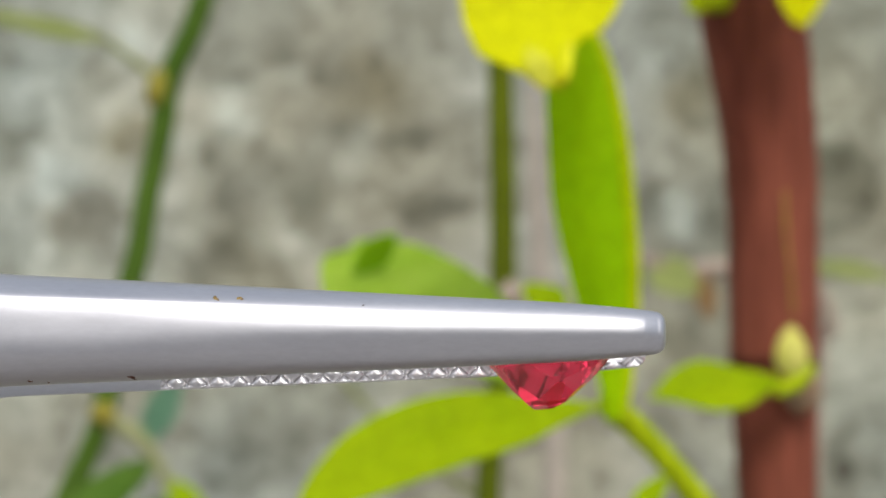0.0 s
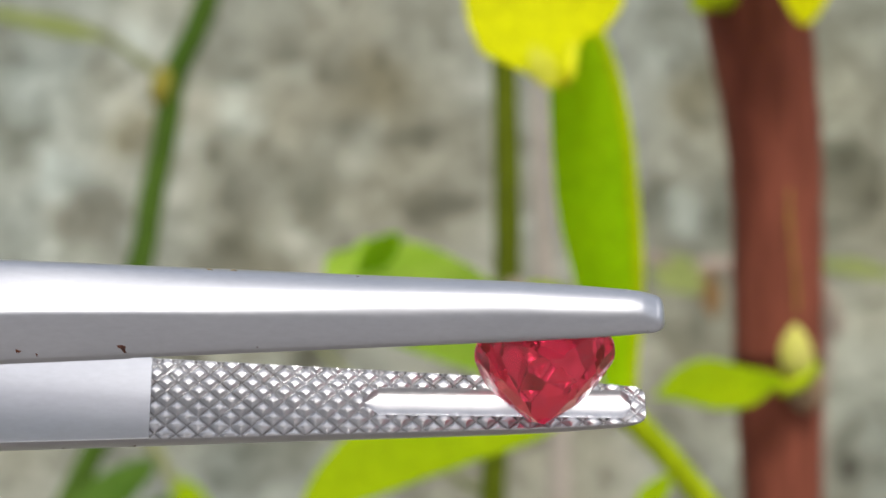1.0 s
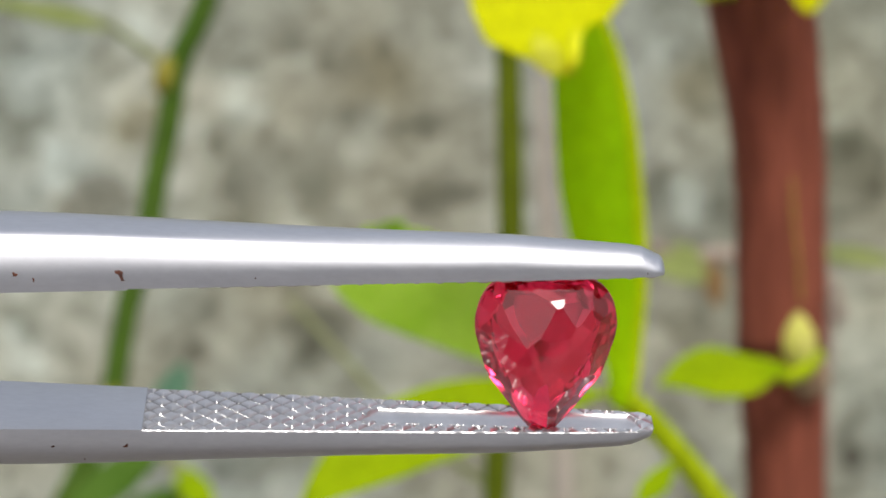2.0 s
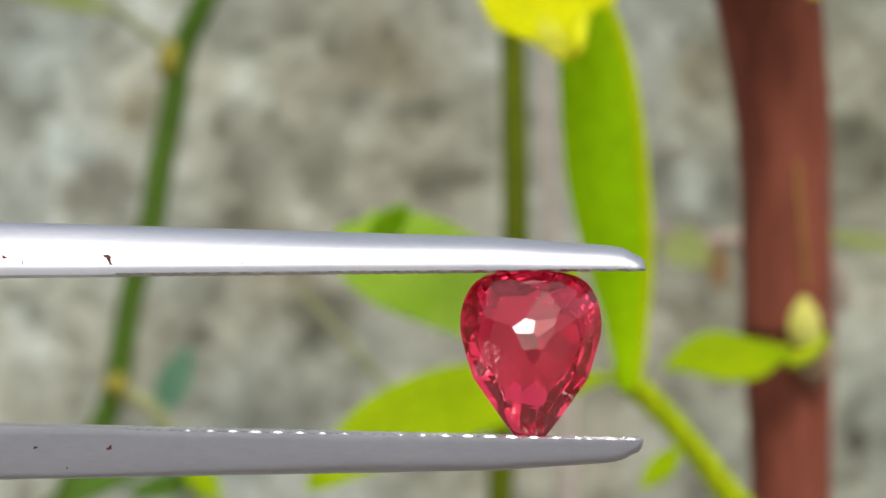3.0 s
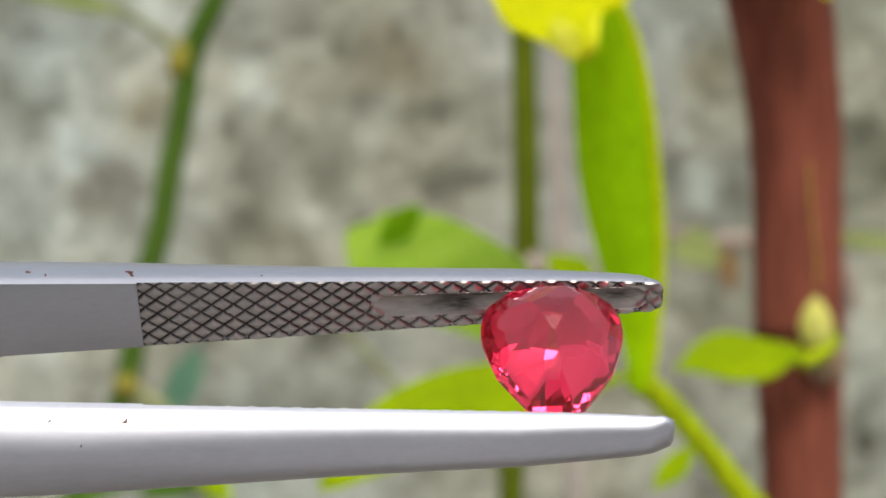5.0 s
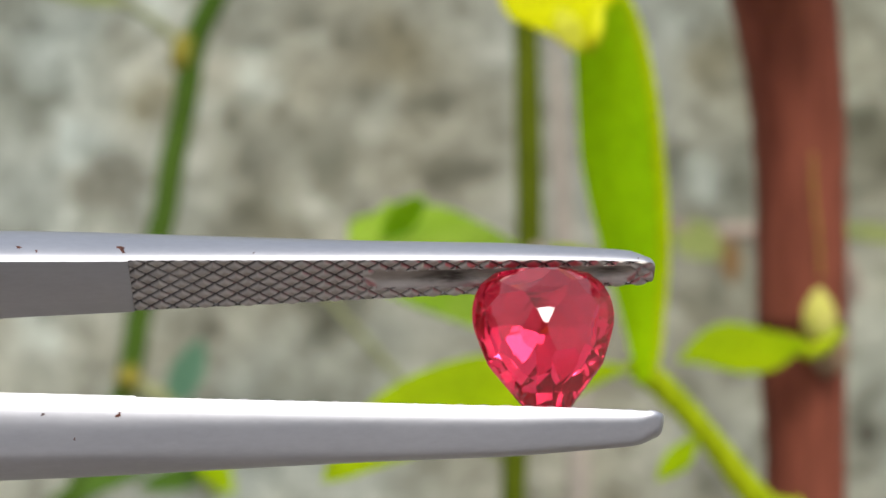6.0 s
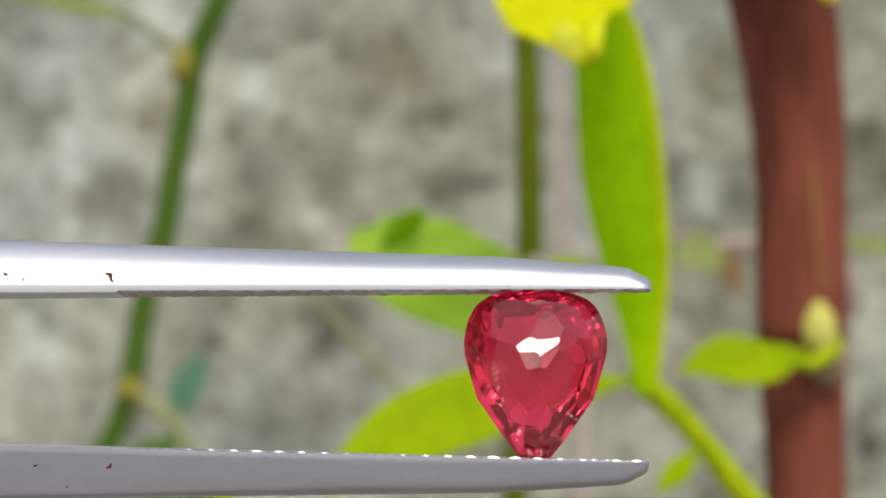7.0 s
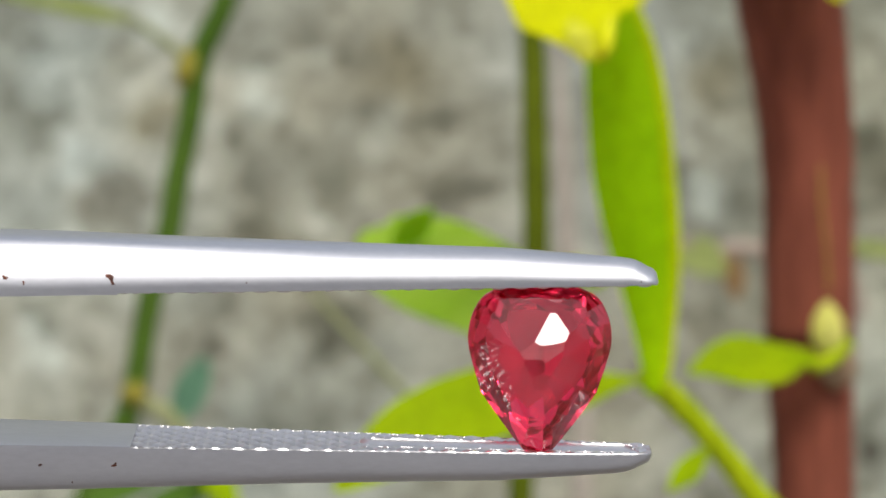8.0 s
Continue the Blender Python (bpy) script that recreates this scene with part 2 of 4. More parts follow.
def wall_material():
    m, n, l, p = material("old_plaster")
    blot = noise_node(n, l, 19, 5, 0.6, 0.5)
    mid = noise_node(n, l, 105, 5, 0.65, 0.6)
    hue = noise_node(n, l, 11, 3)
    base = ramp_node(n, l, hue.outputs["Fac"], [(0.35, (0.372, 0.408, 0.350)), (0.65, (0.428, 0.426, 0.325))])
    dark = ramp_node(n, l, blot.outputs["Fac"], [(0.30, (0.58, 0.57, 0.54)), (0.44, (0.84, 0.83, 0.80)), (0.54, (1.03, 1.03, 1.03)), (0.68, (1.36, 1.37, 1.38))])
    spk = ramp_node(n, l, mid.outputs["Fac"], [(0.34, (0.58, 0.58, 0.55)), (0.5, (1, 1, 1)), (0.66, (1.28, 1.29, 1.32))])
    c = mix_node(n, l, "MULTIPLY", 1.0, base.outputs["Color"], dark.outputs["Color"])
    c = mix_node(n, l, "MULTIPLY", 1.0, c, spk.outputs["Color"])
    pit = noise_node(n, l, 270, 4, 0.6, 0.4)
    pits = ramp_node(n, l, pit.outputs["Fac"], [(0.34, (0.66, 0.66, 0.64)), (0.46, (1, 1, 1)), (0.56, (1, 1, 1)), (0.68, (1.28, 1.29, 1.31))])
    c = mix_node(n, l, "MULTIPLY", 1.0, c, pits.outputs["Color"])
    tc = n.new("ShaderNodeTexCoord")
    shake = noise_node(n, l, 55, 3)
    off = n.new("ShaderNodeVectorMath")
    off.operation = "MULTIPLY_ADD"
    l.new(shake.outputs["Color"], off.inputs[0])
    off.inputs[1].default_value, off.inputs[2].default_value = (0.03,) * 3, (-0.015,) * 3
    at = n.new("ShaderNodeVectorMath")
    l.new(tc.outputs["Object"], at.inputs[0])
    l.new(off.outputs[0], at.inputs[1])
    for (x, y, z), radius, tint in WALL_TINTS:
        d = n.new("ShaderNodeVectorMath")
        d.operation = "DISTANCE"
        l.new(at.outputs[0], d.inputs[0])
        d.inputs[1].default_value = (x, y, z)
        r = n.new("ShaderNodeMapRange")
        r.interpolation_type = "SMOOTHSTEP"
        r.inputs["From Min"].default_value, r.inputs["From Max"].default_value = radius * 0.25, radius * 1.3
        r.inputs["To Min"].default_value, r.inputs["To Max"].default_value = 1.0, 0.0
        l.new(d.outputs["Value"], r.inputs["Value"])
        c = mix_node(n, l, "MULTIPLY", r.outputs["Result"], c, (*tint, 1))
    l.new(c, p.inputs["Base Color"])
    p.inputs["Roughness"].default_value = 0.9
    bump(n, l, p, mid.outputs["Fac"], 0.5, 0.004)
    return m


def ground_material():
    m, n, l, p = material("brown_soil")
    big = noise_node(n, l, 3, 5)
    fine = noise_node(n, l, 60, 5)
    c = ramp_node(n, l, big.outputs["Fac"], [(0.3, (0.18, 0.155, 0.138)), (0.7, (0.26, 0.225, 0.20))])
    f = ramp_node(n, l, fine.outputs["Fac"], [(0.3, (0.7,) * 3), (0.7, (1.2,) * 3)])
    l.new(mix_node(n, l, "MULTIPLY", 1.0, c.outputs["Color"], f.outputs["Color"]), p.inputs["Base Color"])
    p.inputs["Roughness"].default_value = 0.95
    bump(n, l, p, fine.outputs["Fac"], 0.6, 0.01)
    return m


STEEL, GEM = steel_material(), gem_material()
RUST = rust_material("rust_speck", (0.035, 0.015, 0.013), (0.17, 0.055, 0.03))
OCHRE_STAIN = rust_material("ochre_stain", (0.13, 0.08, 0.03), (0.42, 0.30, 0.10))
GRIP = grip_material("worn_knurled_steel", 0.42, 0.67, 0.84, (0.13, 0.115, 0.10), 0.10, (0.78, 0.78, 0.80))
# upper grip: grime, plus metal tinted for the brown ground it reflects
GRIP_GRIMY_DIMMED = grip_material("grimy_dimmed_knurled_steel", 0.22, 0.48, 0.97, (0.045, 0.038, 0.033), 0.16, (0.60, 0.56, 0.53), 0.95)
WALL, SOIL = wall_material(), ground_material()
REFLECTOR_CONCRETE = bark_material("reflector_concrete", (0.34, 0.325, 0.315), (0.43, 0.41, 0.40), 12, 0.9)
REFLECTION_WALL = bark_material("reflection_wall_plaster", (0.48, 0.465, 0.45), (0.58, 0.56, 0.54), 8, 0.9)
RED_BARK = bark_material("red_brown_bark", (0.145, 0.040, 0.024), (0.29, 0.090, 0.055), 170)
DARK_BARK = bark_material("dark_bark", (0.06, 0.016, 0.008), (0.09, 0.026, 0.013))
BARK_SCRATCH = bark_material("scratched_bark", (0.40, 0.25, 0.05), (0.52, 0.36, 0.07))
PALE_SCAR = bark_material("pale_scar", (0.30, 0.20, 0.13), (0.42, 0.30, 0.18))
GREEN_STEM = bark_material("green_stem", (0.054, 0.118, 0.012), (0.095, 0.172, 0.025))
OLIVE_STEM = bark_material("olive_stem", (0.085, 0.125, 0.005), (0.14, 0.175, 0.009))
SHOOT_STEM = bark_material("yellow_green_shoot", (0.36, 0.48, 0.004), (0.46, 0.56, 0.008))
SHOOT_YELLOW = bark_material("yellow_petiole", (0.70, 0.72, 0.01), (0.80, 0.80, 0.03))
NODE_YELLOW = bark_material("ochre_node", (0.22, 0.22, 0.03), (0.34, 0.29, 0.05))
OLIVE_PALE = bark_material("pale_olive_twig", (0.24, 0.27, 0.10), (0.34, 0.36, 0.18))
DRY_STEM = bark_material("dry_pale_stem", (0.42, 0.38, 0.32), (0.55, 0.50, 0.42))
WITHERED = leaf_material("withered_leaf", (0.22, 0.13, 0.05), (0.32, 0.20, 0.09), 0.3)
PINK_TWIG = bark_material("pinkish_twig", (0.36, 0.29, 0.23), (0.46, 0.38, 0.31))
LEAF = leaf_material("fresh_green_leaf", (0.37, 0.56, 0.0005), (0.52, 0.68, 0.001))
LEAF_UPRIGHT = leaf_material("bright_green_leaf", (0.42, 0.71, 0.0003), (0.58, 0.86, 0.0005), 0.5)
LEAF_SHADE = leaf_material("shaded_leaf_green", (0.24, 0.50, 0.004), (0.34, 0.60, 0.01), 0.35)
LEAF_LIT_MARGIN = leaf_material("yellow_lit_leaf_margin", (0.66, 0.78, 0.001), (0.76, 0.86, 0.002), 0.45)
LEAF_DEEP = leaf_material("mid_green_leaf", (0.11, 0.24, 0.025), (0.18, 0.33, 0.05))
LEAF_SOFT = leaf_material("soft_green_leaf", (0.36, 0.62, 0.02), (0.58, 0.80, 0.10))
LEAF_YELLOW = leaf_material("yellow_young_leaf", (0.86, 0.88, 0.002), (0.93, 0.94, 0.006))
BUD = leaf_material("yellow_bud", (0.84, 0.82, 0.20), (0.92, 0.90, 0.36), 0.3)
BUD_YELLOW = leaf_material("pale_yellow_fold", (0.82, 0.83, 0.05), (0.90, 0.90, 0.14), 0.4)
LEAF_PALE = leaf_material("pale_leaf", (0.37, 0.45, 0.13), (0.47, 0.53, 0.20))
TEAL = leaf_material("bluish_leaf", (0.15, 0.33, 0.20), (0.22, 0.40, 0.26))


# ---- builders ----
def mesh_object(name, verts, faces, mat, parent=None, label="", smooth=True, sharp=0.7):
    me = bpy.data.meshes.new(name)
    me.from_pydata([tuple(v) for v in verts], [], faces)
    me.validate()
    bm = bmesh.new()
    bm.from_mesh(me)
    bmesh.ops.recalc_face_normals(bm, faces=bm.faces)
    for e in bm.edges:
        e.smooth = len(e.link_faces) == 2 and e.calc_face_angle(0) < sharp
    bm.to_mesh(me)
    bm.free()
    me.materials.append(mat)
    for poly in me.polygons:
        poly.use_smooth = smooth
    ob = new(name, me)
    ob.parent = parent
    return tagged(ob, label)


def spline(points, count):
    """Catmull-Rom through the points (any number of values each)."""
    p = np.array([points[0], *points, points[-1]], float)
    p[0], p[-1] = 2 * p[1] - p[2], 2 * p[-2] - p[-3]
    out = []
    for s in np.linspace(0, len(points) - 1 - 1e-9, count):
        i, t = int(s), s - int(s)
        a, b, c, d = p[i:i + 4]
        out.append(0.5 * (2 * b + (c - a) * t + (2 * a - 5 * b + 4 * c - d) * t * t + (3 * b - a - 3 * c + d) * t ** 3))
    return np.array(out)


def tube(name, points, mat, parent=None, label="", sides=14, count=40, rough=0.04, seed=1):
    """A tapered stem through (x, y, z, radius) points, slightly uneven."""
    path = spline(points, count)
    verts, faces = [], []
    rng = random.Random(seed)
    side = Vector((1, 0.13, 0.07))
    for k, (x, y, z, r) in enumerate(path):
        d = Vector(path[min(k + 1, count - 1)][:3]) - Vector(path[max(k - 1, 0)][:3])
        d.normalize()
        a = (side - d * side.dot(d)).normalized()
        b = d.cross(a)
        for s in range(sides):
            w = 2 * math.pi * s / sides
            rr = r * (1 + rough * (rng.random() - 0.5) * 2)
            verts.append(Vector((x, y, z)) + (a * math.cos(w) + b * math.sin(w)) * rr)
    for k in range(count - 1):
        for s in range(sides):
            q = (s + 1) % sides
            faces.append((k * sides + s, k * sides + q, (k + 1) * sides + q, (k + 1) * sides + s))
    faces += [tuple(range(sides))[::-1], tuple((count - 1) * sides + s for s in range(sides))]
    return mesh_object(name, verts, faces, mat, parent, label)


def leaf(name, base, tip, face, width, mat, parent=None, label="", bend=0.0, fold=0.2, swell=0.9, blunt=0.8, wave=0.03, thick=0.00025, seed=1):
    """A leaf from base to tip; face: the way its upper side looks; bend: arch along the face; fold: V along the midrib."""
    base, tip, face = Vector(base), Vector(tip), Vector(face)
    along = tip - base
    length = along.length
    along.normalize()
    side = along.cross(face).normalized()
    up = side.cross(along).normalized()
    rng = random.Random(seed)
    ph = rng.random() * 6
    rows_, cols = 60, 14
    grid = []
    for j in range(rows_ + 1):
        v = j / rows_
        half = width / 2 * max(math.sin(math.pi * min(v, 1) ** swell), 0) ** blunt + 0.0004 * (1 - v)
        mid = base + along * (length * v) + up * (bend * math.sin(math.pi * v))
        row = []
        for i in range(cols + 1):
            u = 2 * i / cols - 1
            lift = fold * abs(u) ** 1.4 * half + wave * width * math.sin(v * 11 + ph + u) * abs(u) - (0.00015 if i == cols // 2 else 0)
            row.append(mid + side * (u * half) + up * lift)
        grid.append(row)
    n = (rows_ + 1) * (cols + 1)
    verts = [p + up * thick for r in grid for p in r] + [p - up * thick for r in grid for p in r]
    faces = []
    ix = lambda j, i: j * (cols + 1) + i
    for j in range(rows_):
        for i in range(cols):
            q = (ix(j, i), ix(j, i + 1), ix(j + 1, i + 1), ix(j + 1, i))
            faces += [q, tuple(n + k for k in q[::-1])]
    rim = [ix(0, i) for i in range(cols)] + [ix(j, cols) for j in range(rows_)] + [ix(rows_, i) for i in range(cols, 0, -1)] + [ix(j, 0) for j in range(rows_, 0, -1)]
    for a, b in zip(rim, rim[1:] + rim[:1]):
        faces.append((b, a, n + a, n + b))
    return mesh_object(name, verts, faces, mat, parent, label)


def blade_leaf(name, spine, face, mat, parent=None, label="", fold=(0.2, 0.2), wave=0.02, thick=0.00022, seed=1, margin=None, rolled=(0.0002, 0.0002)):
    """A leaf along a curved midrib: spine rows are (x, y, z, half-width to one side, half-width to the other); fold: how far each half rises from the midrib."""
    path = spline(spine, 61)
    rng = random.Random(seed)
    ph, cols = rng.random() * 6, 16
    grid = []
    for j, (x, y, z, wa, wb) in enumerate(path):
        d = (Vector(path[min(j + 1, 60)][:3]) - Vector(path[max(j - 1, 0)][:3])).normalized()
        side = d.cross(Vector(face)).normalized()
        up = side.cross(d).normalized()
        row = []
        for i in range(cols + 1):
            u = 2 * i / cols - 1
            half, rise = (max(wa, 1e-5), fold[0]) if u < 0 else (max(wb, 1e-5), fold[1])
            lift = rise * abs(u) ** 1.3 * half + wave * (wa + wb) * math.sin(j * 0.19 + ph + u) * abs(u) - (0.00018 if i == cols // 2 else 0)
            row.append(Vector((x, y, z)) + side * (u * half) + up * lift)
        grid.append((row, up))
    n = 61 * (cols + 1)
    verts = [p + up * thick for row, up in grid for p in row] + [p - up * thick for row, up in grid for p in row]
    faces = []
    ix = lambda j, i: j * (cols + 1) + i
    for j in range(60):
        for i in range(cols):
            q = (ix(j, i), ix(j, i + 1), ix(j + 1, i + 1), ix(j + 1, i))
            faces += [q, tuple(n + k for k in q[::-1])]
    rim = [ix(0, i) for i in range(cols)] + [ix(j, cols) for j in range(60)] + [ix(60, i) for i in range(cols, 0, -1)] + [ix(j, 0) for j in range(60, 0, -1)]
    for a, b in zip(rim, rim[1:] + rim[:1]):
        faces.append((b, a, n + a, n + b))
    ob = mesh_object(name, verts, faces, mat, parent, label)
    for column, radius in (((0, rolled[0]), (cols, rolled[1])) if margin else ()):
        line = [(*grid[j][0][column], radius * math.sin(math.pi * (j + 4) / 68) ** 0.5) for j in range(2, 59, 4)]
        tube("leaf_margin", line, margin, ob, "yellowish margin, also standing for light on the fold", sides=6, count=30)
    return ob


def lump(name, centre, axis, length, width, mat, parent=None, label=""):
    """A rounded bud or knot along an axis, narrower towards the end."""
    axis = Vector(axis).normalized()
    a = axis.orthogonal().normalized()
    b = axis.cross(a)
    verts, faces = [], []
    rings, sides = 14, 16
    for k in range(rings + 1):
        v = k / rings
        r = width / 2 * math.sin(math.pi * min(max(v, 0.01), 0.99)) ** 0.6 * (1.1 - 0.35 * v)
        for s in range(sides):
            w = 2 * math.pi * s / sides
            verts.append(Vector(centre) + axis * (length * (v - 0.5)) + (a * math.cos(w) + b * math.sin(w)) * r * (1 + 0.04 * math.sin(3 * w)))
    for k in range(rings):
        for s in range(sides):
            q = (s + 1) % sides
            faces.append((k * sides + s, k * sides + q, (k + 1) * sides + q, (k + 1) * sides + s))
    faces += [tuple(range(sides))[::-1], tuple(rings * sides + s for s in range(sides))]
    return mesh_object(name, verts, faces, mat, parent, label)


def thing(name, at, label, category, group=""):
    ob = new(name)
    ob.location = at
    ob.empty_display_size = 0.01
    tagged(ob, label, category, group)
    return ob


def under(thing_ob, *parts):
    """Parents parts to a still thing and keeps them where they are."""
    for p in parts:
        p.parent = thing_ob
        p.matrix_parent_inverse = Matrix.Translation(thing_ob.location).inverted()


# ---- wall and ground ----
def reflector_slab(y_edge, step):
    """Unseen pale concrete added to brighten the steel from below: from the planting bed's edge to far behind the
    camera, a kerb's step above the soil.
    """
    bm = bmesh.new()
    m = Matrix.Translation((0, y_edge - 150, step / 2 - 0.05)) @ Matrix.Diagonal((600, 300, step + 0.1, 1))
    bmesh.ops.create_cube(bm, size=1, matrix=m)
    me = bpy.data.meshes.new("pavement")
    bm.to_mesh(me)
    bm.free()
    me.materials.append(REFLECTOR_CONCRETE)
    tagged(new("pavement", me), "unseen pale concrete slab added to brighten the steel from below", "pavement", kind="structure")


def added_wall():
    """Unseen plastered wall added behind the camera to shape reflections in steel and gem."""
    verts = [(x, y, z) for x in (-9, 9) for y in (-3.7, -3.5) for z in (-0.05, 1.5)]
    faces = [(0, 1, 3, 2), (4, 6, 7, 5), (0, 2, 6, 4), (1, 5, 7, 3), (0, 4, 5, 1), (2, 3, 7, 6)]
    f = mesh_object("reflection_wall", verts, faces, REFLECTION_WALL, smooth=False)
    tagged(f, "unseen low pale wall added for reflections in steel and gem", "wall", kind="structure")


def build_setting():
    # ground sheet to the horizon
    verts, faces = [(-300, -300, 0), (300, -300, 0), (300, 300, 0), (-300, 300, 0)], [(0, 1, 2, 3)]
    g = mesh_object("ground", verts, faces, SOIL, smooth=False)
    tagged(g, "bare brown soil at the foot of the wall", "ground", kind="structure")
    # weathered wall, uneven on its front, with thickness
    nx, nz, wide, high, y0, thick = 180, 80, 8.0, 1.15, 0.922, 0.15
    verts, faces = [], []
    for k in range(nz + 1):
        for i in range(nx + 1):
            u = 2 * i / nx - 1      # denser in the middle
            x, z = wide / 2 * (0.28 * u + 0.72 * u ** 5), high * k / nz - 0.02
            d = noise.noise((x * 14, z * 14, 3)) * 0.004 + noise.noise((x * 45, z * 45, 7)) * 0.0018
            verts.append((x, y0 + d, z))
    ix = lambda k, i: k * (nx + 1) + i
    for k in range(nz):
        for i in range(nx):
            faces.append((ix(k, i), ix(k, i + 1), ix(k + 1, i + 1), ix(k + 1, i)))
    n = len(verts)
    verts += [(x, y0 + thick, z) for x in (-wide / 2, wide / 2) for z in (-0.02, high - 0.02)]
    faces += [(n, n + 1, n + 3, n + 2)]
    faces += [tuple(ix(k, 0) for k in range(nz + 1)) + (n + 1, n), tuple(ix(k, nx) for k in range(nz, -1, -1)) + (n + 2, n + 3)]
    faces += [tuple(ix(nz, i) for i in range(nx + 1)) + (n + 3, n + 1), tuple(ix(0, i) for i in range(nx, -1, -1)) + (n, n + 2)]
    reflector_slab(0.26, 0.09)
    added_wall()
    w = mesh_object("wall_back", verts, faces, WALL)
    tagged(w, "weathered grey plaster wall with dark stains", "wall", kind="structure")


# ---- plants ----
def build_red_stem_plant():
    p = thing("woody_plant", (0.05400, 0.4686, 0), "woody plant with a reddish-brown stem, bud and young leaves", "plant")
    stem = tube("stem", [(0.05600, 0.4699, -0.01000, 0.00850), (0.05650, 0.4699, 0.30000, 0.00780), (*(0.05527, 0.4686, 0.55057), 0.0063), (*(0.05509, 0.4686, 0.56825), 0.0063), (*(0.05465, 0.4686, 0.58594), 0.0069), (*(0.05438, 0.4686, 0.61246), 0.0072), (*(0.05341, 0.4686, 0.62573), 0.0077), (*(0.05164, 0.4686, 0.63899), 0.0083), (*(0.04873, 0.4686, 0.65845), 0.0084), (*(0.04475, 0.4686, 0.68321), 0.0075)], RED_BARK, label="reddish-brown woody stem", sides=28, count=90, rough=0.02)
    bud = lump("bud", (0.05588, 0.4556, 0.58866), (-0.06, -0.1, 1), 0.0084, 0.0056, BUD, label="pale yellow bud")
    knot = lump("node", (0.05818, 0.4595, 0.58275), (0.25, -0.2, 1), 0.0075, 0.006, PALE_SCAR, label="pale pinkish leaf scar")
    pet = tube("petiole", [(*(0.05898, 0.4569, 0.58630), 0.0011), (*(0.05624, 0.4543, 0.58397), 0.0012), (*(0.05309, 0.4530, 0.58282), 0.001)], SHOOT_STEM, sides=10, count=14)
    lf = blade_leaf("leaf", [(0.05382, 0.4543, 0.58446, 0.00052, 0.00052), (0.05093, 0.4530, 0.58433, 0.00226, 0.00164), (0.04695, 0.4517, 0.58386, 0.00430, 0.00307), (0.04219, 0.4510, 0.58354, 0.00430, 0.00430), (0.03830, 0.4504, 0.58305, 0.00265, 0.00337), (0.03570, 0.4497, 0.58248, 0.00102, 0.00154), (0.03370, 0.4491, 0.58191, 0.00010, 0.00010)], (0.05, -0.8, 0.55), LEAF, fold=(0.12, 0.15), seed=3)
    top = leaf("leaf", (0.05221, 0.4491, 0.67466), (0.05579, 0.4439, 0.63720), (0.1, -0.9, 0.3), 0.0150, LEAF_YELLOW, label="yellow-green young leaf", bend=0.003, fold=0.3, blunt=0.6, seed=5)
    stub = tube("side_shoot", [(*(0.04788, 0.4647, 0.64394), 0.0025), (*(0.04443, 0.4608, 0.64313), 0.0022), (*(0.04121, 0.4569, 0.64216), 0.0018)], SHOOT_STEM, sides=10, count=12)
    scratch = tube("scratch", [(*(0.05530, 0.4594, 0.61352), 0.00022), (*(0.05551, 0.4596, 0.60703), 0.00022), (*(0.05624, 0.4599, 0.60096), 0.00022), (*(0.05663, 0.4603, 0.59444), 0.00022)], BARK_SCRATCH, label="thin yellowish scratch in the bark", sides=8, count=20, rough=0.3)
    ring_scar = tube("ring_scar", [(*(0.05465, 0.4686, 0.58576), 0.0068), (*(0.05465, 0.4686, 0.58629), 0.00715), (*(0.05465, 0.4686, 0.58718), 0.0072), (*(0.05465, 0.4686, 0.58788), 0.0068)], DARK_BARK, label="dark ring scar", sides=28, count=10, rough=0.02)
    under(p, stem, bud, knot, pet, lf, top, stub, scratch, ring_scar)


